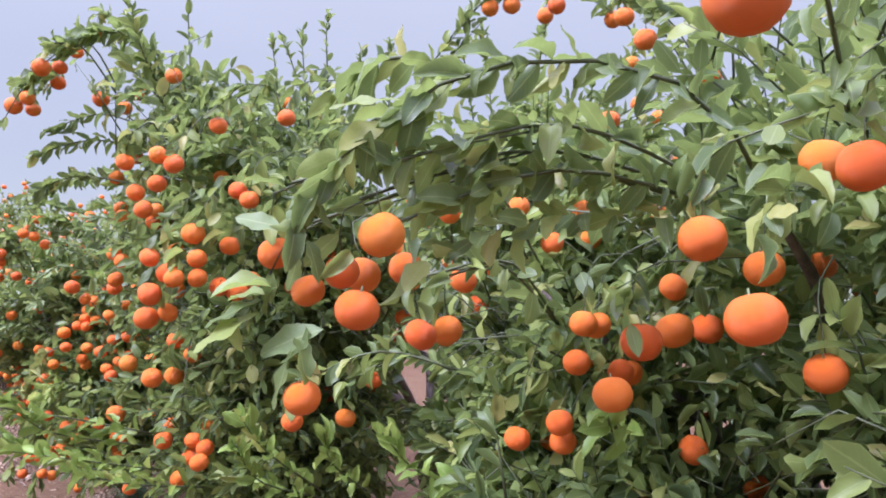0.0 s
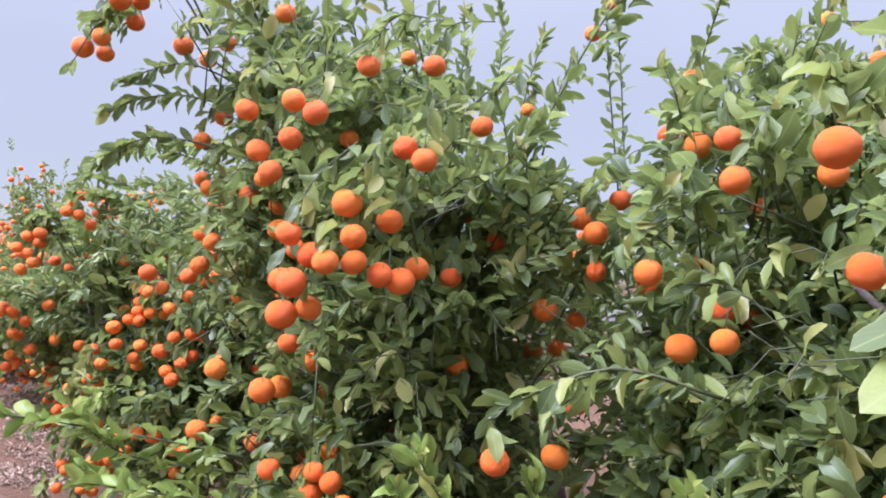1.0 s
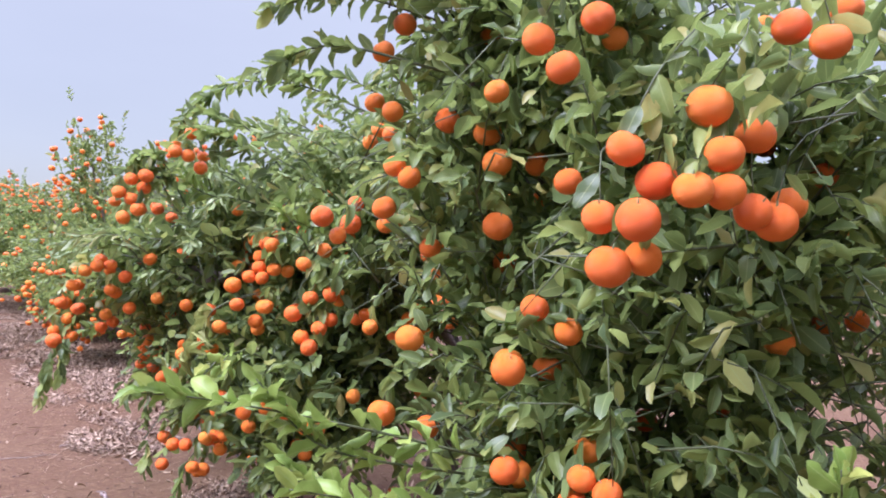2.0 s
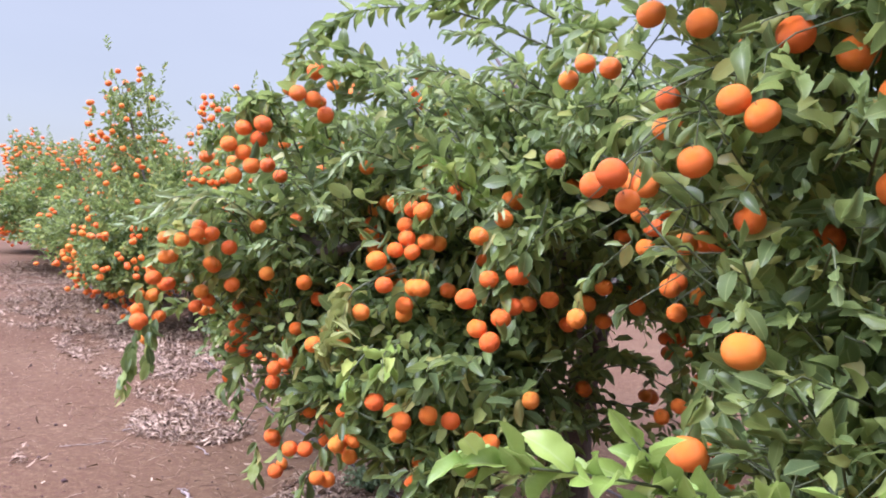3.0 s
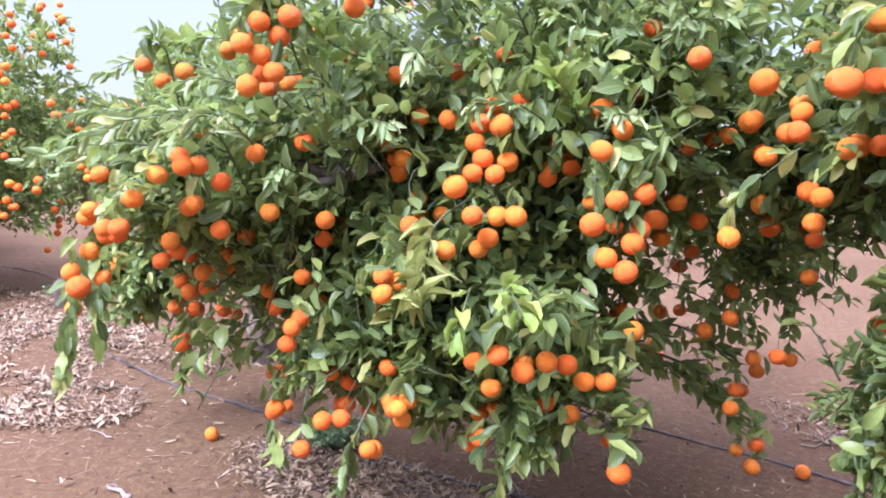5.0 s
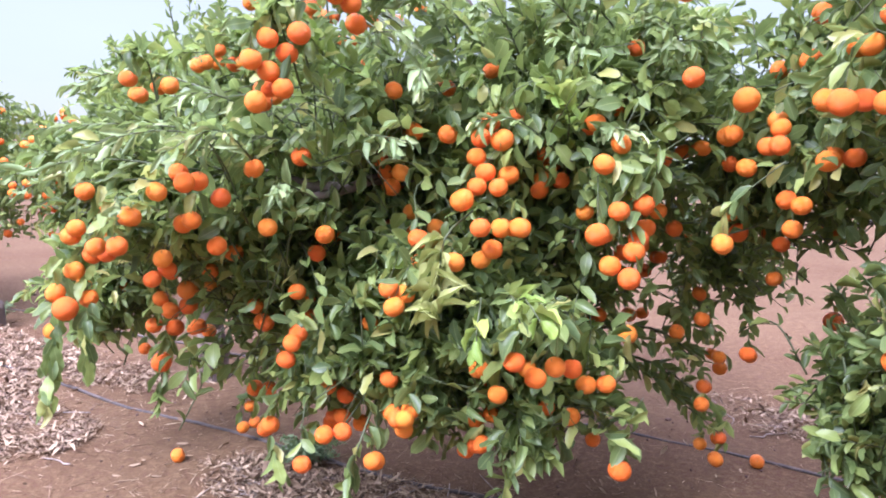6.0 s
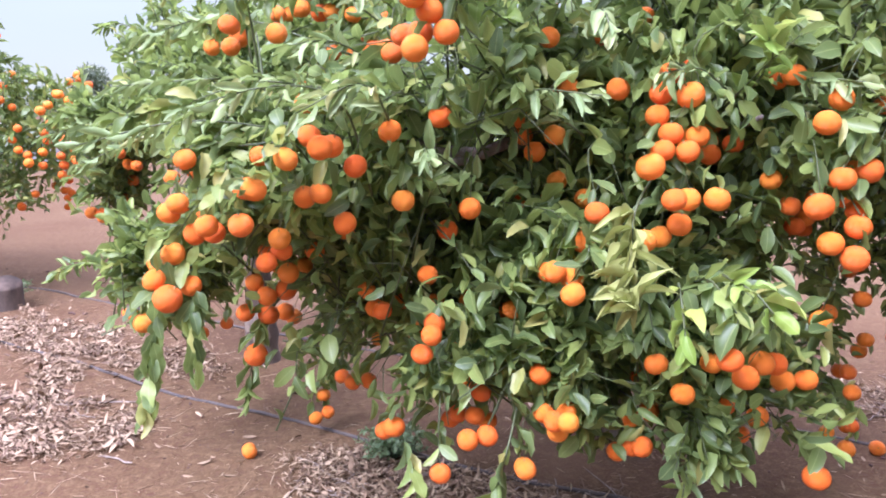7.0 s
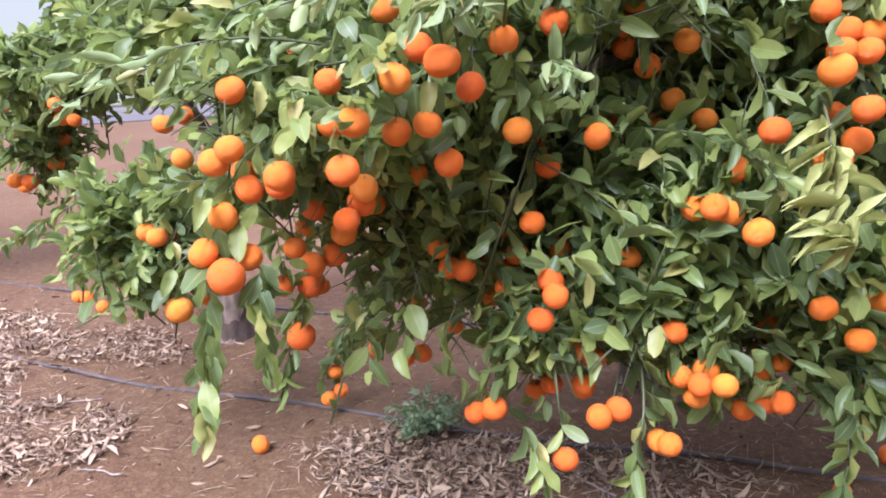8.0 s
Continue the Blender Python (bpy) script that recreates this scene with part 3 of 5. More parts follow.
TREE = "mandarin tree laden with ripe orange fruit"
arched = mandarin_tree(
    TREE + ", branch arching over lane", (-3.66, 0, 0), [(-3.66, 0, 0), (-3.62, -0.02, 0.4), (-3.55, -0.05, 0.8)],
    [[(-3.56, -0.05, 0.7), (-3.4, -0.4, 1.1), (-3.2, -0.8, 1.45)], [(-3.56, -0.05, 0.75), (-3.75, -0.5, 1.35), (-3.84, -0.9, 1.60)],
     [(-3.56, -0.05, 0.75), (-3.2, 0.1, 1.3), (-3.0, 0.0, 1.9)]],
    [(-3.25, -0.45, 1.35, 0.65, 0.60, 0.50), (-3.85, -0.50, 1.70, 0.60, 0.62, 0.42), (-2.90, -0.42, 1.62, 0.42, 0.45, 0.42), (-3.40, -0.60, 0.85, 0.70, 0.55, 0.45),
     (-4.15, -0.65, 1.25, 0.45, 0.45, 0.55), (-3.40, 0.35, 1.60, 0.75, 0.55, 0.75), (-2.80, -0.20, 1.84, 0.38, 0.38, 0.30), (-2.75, -0.35, 0.95, 0.45, 0.45, 0.50)],
    [(-4.183, -1.561, 1.684, 0.031, -120), (-4.098, -1.167, 1.604, 0.031, -113), (-4.060, -1.338, 1.434, 0.031, -120), (-4.012, -1.082, 1.629, 0.031, -115), (-3.957, -0.969, 1.338, 0.031, -115), (-3.913, -1.205, 1.527, 0.031, -123), (-3.875, -0.986, 1.490, 0.031, -119), (-3.745, -1.184, 1.302, 0.030, -121), (-3.741, -0.423, 1.040, 0.031, -114), (-3.725, -1.579, 1.528, 0.028, -137), (-3.722, -1.084, 1.373, 0.034, -120), (-3.717, -1.608, 1.439, 0.027, -139), (-3.698, -1.669, 1.340, 0.022, -144), (-3.691, -0.412, 1.501, 0.031, -115), (-3.676, -1.605, 1.484, 0.022, -141), (-3.673, -0.926, 1.381, 0.034, -118), (-3.662, -0.912, 1.458, 0.026, -125), (-3.634, -0.764, 1.375, 0.031, -123), (-3.622, -1.623, 1.460, 0.022, -144)]
    + [(-3.621, -0.795, 1.142, 0.029, -124), (-3.608, -1.661, 1.507, 0.022, -147), (-3.581, -1.517, 1.480, 0.026, -148), (-3.575, -1.439, 1.489, 0.026, -130), (-3.565, 0.094, 1.437, 0.031, -113), (-3.558, 0.094, 1.271, 0.031, -113), (-3.552, -0.453, 0.997, 0.031, -120), (-3.540, -1.016, 1.390, 0.027, -119), (-3.527, -0.963, 1.384, 0.027, -131), (-3.521, -1.373, 1.386, 0.026, -144), (-3.517, -0.882, 1.289, 0.026, -123), (-3.501, -1.305, 1.389, 0.026, -142), (-3.491, -0.827, 1.280, 0.030, -123), (-3.471, -0.959, 1.308, 0.027, -132), (-3.466, -1.002, 1.195, 0.027, -121), (-3.436, -0.961, 1.148, 0.027, -121), (-3.381, -1.275, 1.606, 0.026, -132), (-3.367, -1.161, 1.469, 0.026, -141), (-3.361, -0.564, 1.626, 0.026, -122)]
    + [(-3.346, -1.001, 1.144, 0.027, -125), (-3.339, -0.509, 1.629, 0.026, -117), (-3.324, -0.251, 2.024, 0.031, -122), (-3.322, -0.774, 1.282, 0.027, -121), (-3.293, -0.237, 1.074, 0.031, -123), (-3.289, -0.837, 1.552, 0.027, -129), (-3.261, -0.674, 1.567, 0.027, -121), (-3.260, -0.451, 2.102, 0.030, -127), (-3.248, -0.689, 1.638, 0.027, -132), (-3.236, -0.228, 1.573, 0.029, -116), (-3.198, 0.315, 1.469, 0.031, -111), (-3.173, -0.829, 1.644, 0.026, -125), (-3.153, 0.415, 1.040, 0.031, -118), (-3.105, -0.409, 1.919, 0.029, -130), (-3.104, -0.295, 0.865, 0.031, -128), (-3.099, -0.651, 1.048, 0.026, -125), (-3.066, -0.957, 1.628, 0.027, -131), (-3.041, -0.262, 2.264, 0.031, -128), (-3.028, -0.919, 1.345, 0.026, -121)]
    + [(-3.001, -0.094, 2.082, 0.030, -119), (-2.991, -0.857, 1.724, 0.026, -121), (-2.940, -0.066, 2.043, 0.027, -120), (-2.917, -0.743, 1.396, 0.031, -140), (-2.875, -0.938, 1.466, 0.028, -127), (-2.869, -0.818, 1.315, 0.032, -133), (-2.838, -0.067, 2.353, 0.031, -129), (-2.801, -0.379, 1.638, 0.031, -119), (-2.791, -0.650, 1.762, 0.031, -128), (-2.774, -0.397, 1.363, 0.031, -120), (-2.756, -1.062, 1.104, 0.027, -142), (-2.749, -1.212, 1.112, 0.028, -130), (-2.722, -0.221, 2.401, 0.031, -134)],
    11, loose=20, size=0.066,
    shoots=[[(-3.84, -0.9, 1.60), (-3.86, -1.1, 1.73), (-3.81, -1.29, 1.77), (-3.75, -1.46, 1.74), (-3.71, -1.56, 1.67), (-3.68, -1.64, 1.59), (-3.655, -1.69, 1.48)], [(-3.74, -1.42, 1.74), (-3.62, -1.5, 1.78), (-3.5, -1.52, 1.74)]],
    young=[[(-3.1, -0.9, 0.95), (-3.13, -1.1, 1.05), (-3.14, -1.2, 1.15)], [(-3.6, -0.95, 1.2), (-3.66, -1.08, 1.22), (-3.7, -1.14, 1.26)]])
# the fan of pale leaves at the arching branch's tip: foot and tip of each
FAN = ((-3.668, -1.681, 1.535, -3.630, -1.718, 1.550), (-3.674, -1.673, 1.531, -3.670, -1.651, 1.584), (-3.698, -1.642, 1.417, -3.647, -1.697, 1.395), (-3.661, -1.690, 1.466, -3.646, -1.751, 1.480),
       (-3.661, -1.690, 1.456, -3.612, -1.722, 1.461), (-3.654, -1.698, 1.451, -3.606, -1.746, 1.427), (-3.652, -1.702, 1.436, -3.618, -1.763, 1.401), (-3.636, -1.721, 1.431, -3.623, -1.720, 1.387),
       (-3.664, -1.686, 1.466, -3.644, -1.702, 1.438), (-3.685, -1.658, 1.522, -3.697, -1.642, 1.477), (-3.731, -1.599, 1.651, -3.716, -1.600, 1.599), (-3.752, -1.571, 1.687, -3.719, -1.639, 1.681))
for k, row in enumerate(FAN):
    root, end = spot(*row[:3]) - arched.location, spot(*row[3:]) - arched.location
    facing = Vector((-0.1, -0.75, 0.6)) if k < 3 else Vector((0.1, -0.35, 0.9))
    part("leaf", LEAVES[(0, 0, 2, 3, 1)[k % 5]] if k > 2 else BROAD_LEAVES[k], SAGE_ONE if k < 3 else LEAF_ONE, arched, at=lay(root, end - root, facing, (end - root).length * 1.12))

mandarin_tree(
    TREE + ", heavy clusters beside lane", (-1.83, 0, 0), [(-1.83, 0, 0), (-1.80, -0.03, 0.4), (-1.78, -0.08, 0.8)],
    [[(-1.79, -0.06, 0.7), (-2.0, -0.4, 1.1), (-2.25, -0.9, 1.5)], [(-1.79, -0.06, 0.75), (-1.6, -0.5, 1.3), (-1.5, -1.0, 1.75), (-1.55, -1.15, 2.0)],
     [(-1.79, -0.06, 0.75), (-1.5, 0.1, 1.1), (-1.1, -0.1, 1.0)]],
    [(-2.20, -0.95, 1.42, 0.45, 0.45, 0.48), (-1.60, -0.95, 1.50, 0.48, 0.50, 0.48), (-1.90, -0.85, 0.92, 0.60, 0.52, 0.48), (-1.50, -0.80, 1.90, 0.42, 0.48, 0.38), (-1.95, -1.10, 1.88, 0.42, 0.30, 0.34),
     (-1.65, -1.12, 2.08, 0.32, 0.32, 0.28), (-1.38, -0.52, 0.62, 0.24, 0.30, 0.28), (-1.00, -0.25, 1.28, 0.24, 0.30, 0.26), (-2.30, -0.80, 1.60, 0.26, 0.33, 0.24),
     (-1.20, -0.38, 1.45, 0.34, 0.42, 0.44), (-1.38, -0.45, 2.10, 0.34, 0.36, 0.32), (-0.86, 0.02, 0.98, 0.30, 0.34, 0.30), (-1.85, 0.35, 1.35, 0.65, 0.50, 0.55)],
    [(-2.708, -0.489, 1.493, 0.031, -123), (-2.706, 0.360, 2.092, 0.031, -113), (-2.696, -0.939, 1.187, 0.026, -132), (-2.664, -0.242, 1.465, 0.031, -120), (-2.649, 0.274, 2.302, 0.031, -118), (-2.628, -0.600, 1.441, 0.031, -115), (-2.627, -0.343, 2.401, 0.031, -137), (-2.585, -0.756, 1.562, 0.031, -125), (-2.582, -0.401, 2.393, 0.031, -139), (-2.579, -0.130, 2.425, 0.031, -134), (-2.573, -0.737, 1.470, 0.026, -132), (-2.554, -1.248, 1.684, 0.027, -151), (-2.544, -0.614, 1.655, 0.030, -123), (-2.522, -0.732, 1.601, 0.030, -130), (-2.502, -1.259, 1.713, 0.027, -152), (-2.490, -1.255, 1.436, 0.031, -152), (-2.490, -0.227, 2.056, 0.027, -124), (-2.483, -1.302, 1.448, 0.027, -153), (-2.482, -1.207, 1.464, 0.027, -151)]
    + [(-2.478, 0.336, 1.672, 0.031, -118), (-2.478, -1.361, 1.472, 0.027, -155), (-2.473, -1.361, 1.524, 0.027, -136), (-2.471, -0.807, 1.372, 0.031, -129), (-2.469, -1.421, 1.471, 0.027, -138), (-2.457, -1.263, 1.562, 0.029, -134), (-2.455, -0.674, 1.342, 0.026, -121), (-2.455, -1.011, 1.801, 0.027, -137), (-2.448, -0.071, 1.939, 0.031, -114), (-2.447, -1.362, 1.593, 0.033, -137), (-2.418, -1.467, 1.428, 0.031, -123), (-2.407, -1.420, 1.485, 0.029, -122), (-2.386, -1.318, 0.954, 0.027, -155), (-2.383, -1.459, 1.528, 0.027, -124), (-2.381, -1.408, 1.376, 0.027, -123), (-2.369, -1.025, 1.445, 0.027, -115), (-2.362, -1.460, 1.362, 0.033, -142), (-2.361, -0.876, 1.542, 0.026, -128), (-2.348, -0.980, 1.232, 0.027, -115)]
    + [(-2.342, -1.256, 1.920, 0.027, -154), (-2.333, -1.381, 1.796, 0.029, -157), (-2.331, -1.448, 1.433, 0.027, -126), (-2.289, -0.567, 1.252, 0.026, -124), (-2.286, -1.411, 1.825, 0.027, -159), (-2.275, -1.410, 1.743, 0.027, -159), (-2.248, -0.622, 1.245, 0.028, -126), (-2.226, -1.433, 1.671, 0.027, -130), (-2.218, -0.978, 2.000, 0.031, -149), (-2.210, -0.834, 1.614, 0.026, -129), (-2.187, -1.476, 1.810, 0.027, -161), (-2.175, -1.441, 1.724, 0.027, -132), (-2.174, -1.224, 0.942, 0.029, -155), (-2.132, -1.316, 1.504, 0.026, -130), (-2.130, -1.246, 0.961, 0.027, -128), (-2.108, -1.243, 0.906, 0.029, -156), (-2.074, -1.172, 0.990, 0.027, -128), (-2.071, -0.178, 1.480, 0.031, -131), (-2.068, -1.140, 1.805, 0.026, -127)]
    + [(-2.063, -1.228, 1.224, 0.028, -143), (-2.063, -0.733, 1.042, 0.034, -151), (-2.042, -0.526, 1.058, 0.034, -148), (-2.028, -1.258, 0.821, 0.027, -158), (-2.021, -1.341, 1.152, 0.033, -147), (-2.003, -0.911, 1.006, 0.026, -135), (-2.003, -1.263, 1.265, 0.029, -145), (-1.974, -0.078, 2.347, 0.031, -131), (-1.961, -1.286, 0.936, 0.030, -147), (-1.908, -1.305, 1.697, 0.026, -137), (-1.895, -1.230, 1.137, 0.034, -147), (-1.876, -0.303, 2.046, 0.027, -139), (-1.852, -1.232, 2.177, 0.029, -159), (-1.811, 0.205, 2.562, 0.030, -135), (-1.807, -1.110, 0.860, 0.034, -134), (-1.804, -1.201, 1.427, 0.034, -158), (-1.799, -1.025, 1.096, 0.034, -132), (-1.799, -0.770, 2.154, 0.027, -150), (-1.796, -1.203, 1.569, 0.034, -158)]
    + [(-1.753, -1.042, 1.583, 0.031, -134), (-1.713, -1.044, 0.883, 0.034, -135), (-1.702, -1.158, 1.649, 0.034, -138), (-1.662, -1.348, 1.530, 0.027, -144), (-1.636, -1.312, 1.159, 0.034, -153), (-1.634, -1.228, 1.677, 0.031, -151), (-1.626, -1.102, 1.907, 0.026, -138), (-1.620, -1.362, 1.556, 0.027, -145), (-1.584, -0.985, 1.340, 0.034, -136), (-1.572, -1.220, 1.371, 0.027, -142), (-1.558, -1.332, 0.970, 0.034, -154), (-1.537, -1.336, 1.463, 0.030, -155), (-1.534, -1.595, 2.215, 0.033, -168), (-1.526, -0.561, 0.945, 0.034, -153), (-1.510, -1.307, 1.702, 0.027, -146), (-1.491, -1.527, 2.237, 0.027, -167), (-1.488, -1.327, 1.850, 0.028, -147), (-1.481, -1.628, 2.111, 0.027, -169), (-1.479, -1.471, 1.435, 0.027, -141)]
    + [(-1.476, -1.426, 1.391, 0.022, -140), (-1.459, -1.249, 1.939, 0.030, -145), (-1.408, -1.661, 2.092, 0.032, -170), (-1.406, -1.517, 2.199, 0.029, -167), (-1.393, -1.596, 2.089, 0.027, -169), (-1.392, -1.077, 0.872, 0.033, -151), (-1.383, -1.361, 2.165, 0.033, -164), (-1.376, -1.281, 1.745, 0.027, -147), (-1.351, -1.207, 2.214, 0.030, -162), (-1.324, -1.199, 1.428, 0.026, -131), (-1.323, -1.149, 1.609, 0.026, -130), (-1.320, -1.257, 2.155, 0.030, -163), (-1.287, -1.110, 1.554, 0.026, -116), (-1.283, -1.159, 1.436, 0.027, -146), (-1.273, -0.869, 1.315, 0.026, -96), (-1.262, -1.034, 1.560, 0.026, -106), (-1.250, -0.422, 1.077, 0.030, -132), (-1.247, -1.268, 1.426, 0.030, -131), (-1.245, -0.147, 0.755, 0.034, -149)]
    + [(-1.223, -0.849, 1.313, 0.031, -119), (-1.217, -0.920, 1.306, 0.029, -106), (-1.211, -1.417, 2.380, 0.028, -166), (-1.210, -1.094, 1.440, 0.027, -108), (-1.189, -1.335, 2.490, 0.030, -165), (-1.166, -0.899, 1.194, 0.026, -99), (-1.145, -0.838, 1.128, 0.026, -128), (-1.124, -0.817, 1.202, 0.027, -116), (-1.106, -0.902, 1.342, 0.027, -118), (-1.102, -0.860, 1.386, 0.026, -95), (-1.092, -0.484, 1.045, 0.026, -99), (-1.090, -0.817, 1.406, 0.026, -104), (-1.074, -0.852, 1.339, 0.027, -105), (-1.071, -0.385, 0.921, 0.026, -99), (-1.054, -0.501, 1.565, 0.029, -91), (-1.045, -1.026, 1.722, 0.028, -141), (-1.022, -0.823, 1.282, 0.027, -98), (-1.019, -0.888, 1.456, 0.034, -106), (-1.017, -0.454, 0.681, 0.026, -103)]
    + [(-1.009, -1.052, 1.102, 0.026, -93), (-0.983, -0.070, 0.573, 0.026, -100), (-0.980, -0.806, 1.372, 0.027, -120), (-0.956, -0.741, 1.365, 0.030, -118)],
    12, loose=18, size=0.065,
    shoots=[[(-1.30, -0.2, 2.1), (-1.31, -0.15, 2.35), (-1.28, -0.12, 2.62)], [(-1.42, -0.1, 2.1), (-1.45, -0.05, 2.4), (-1.40, -0.02, 2.66)], [(-1.15, -0.2, 2.0), (-1.12, -0.15, 2.3), (-1.15, -0.12, 2.5)],
            [(-1.6, -0.1, 2.0), (-1.62, -0.05, 2.25), (-1.66, 0.0, 2.45)], [(-1.85, -0.2, 1.9), (-1.86, -0.15, 2.1), (-1.9, -0.1, 2.28)]]
    + [[(-1.55, -1.05, 1.95), (-1.62, -1.25, 2.32), (-1.58, -1.42, 2.36), (-1.50, -1.60, 2.22), (-1.45, -1.70, 2.02)],
            [(-1.60, -1.05, 1.95), (-1.70, -1.28, 2.25), (-1.72, -1.35, 2.45)], [(-1.62, -1.2, 2.3), (-1.6, -1.38, 2.38), (-1.52, -1.5, 2.34)], [(-1.55, -1.3, 2.3), (-1.46, -1.48, 2.3), (-1.4, -1.6, 2.2)],
            [(-1.5, -1.1, 2.0), (-1.42, -1.35, 2.1), (-1.36, -1.55, 2.02)], [(-1.5, -1.1, 1.95), (-1.4, -1.38, 2.0), (-1.38, -1.6, 1.92)], [(-1.6, -1.2, 1.8), (-1.45, -1.45, 1.85), (-1.4, -1.62, 1.76)]],
    young=[[(-1.90, -1.30, 0.95), (-1.82, -1.55, 1.02), (-1.75, -1.80, 1.08), (-1.72, -1.93, 1.10)], [(-1.85, -1.30, 0.90), (-1.80, -1.60, 0.98), (-1.78, -1.74, 1.12)],
           [(-2.0, -1.30, 0.85), (-2.0, -1.55, 0.92), (-1.95, -1.75, 0.97)], [(-1.95, -1.30, 0.80), (-1.88, -1.58, 0.90), (-1.86, -1.72, 0.98)],
           [(-2.1, -1.2, 0.8), (-2.12, -1.45, 0.86), (-2.08, -1.6, 0.92)], [(-2.5, -1.0, 0.85), (-2.58, -1.2, 1.0), (-2.62, -1.3, 1.12)], [(-2.45, -0.95, 0.8), (-2.48, -1.18, 0.9), (-2.50, -1.26, 1.02)],
           [(-2.6, -0.9, 0.85), (-2.72, -1.08, 0.98), (-2.78, -1.14, 1.08)]])

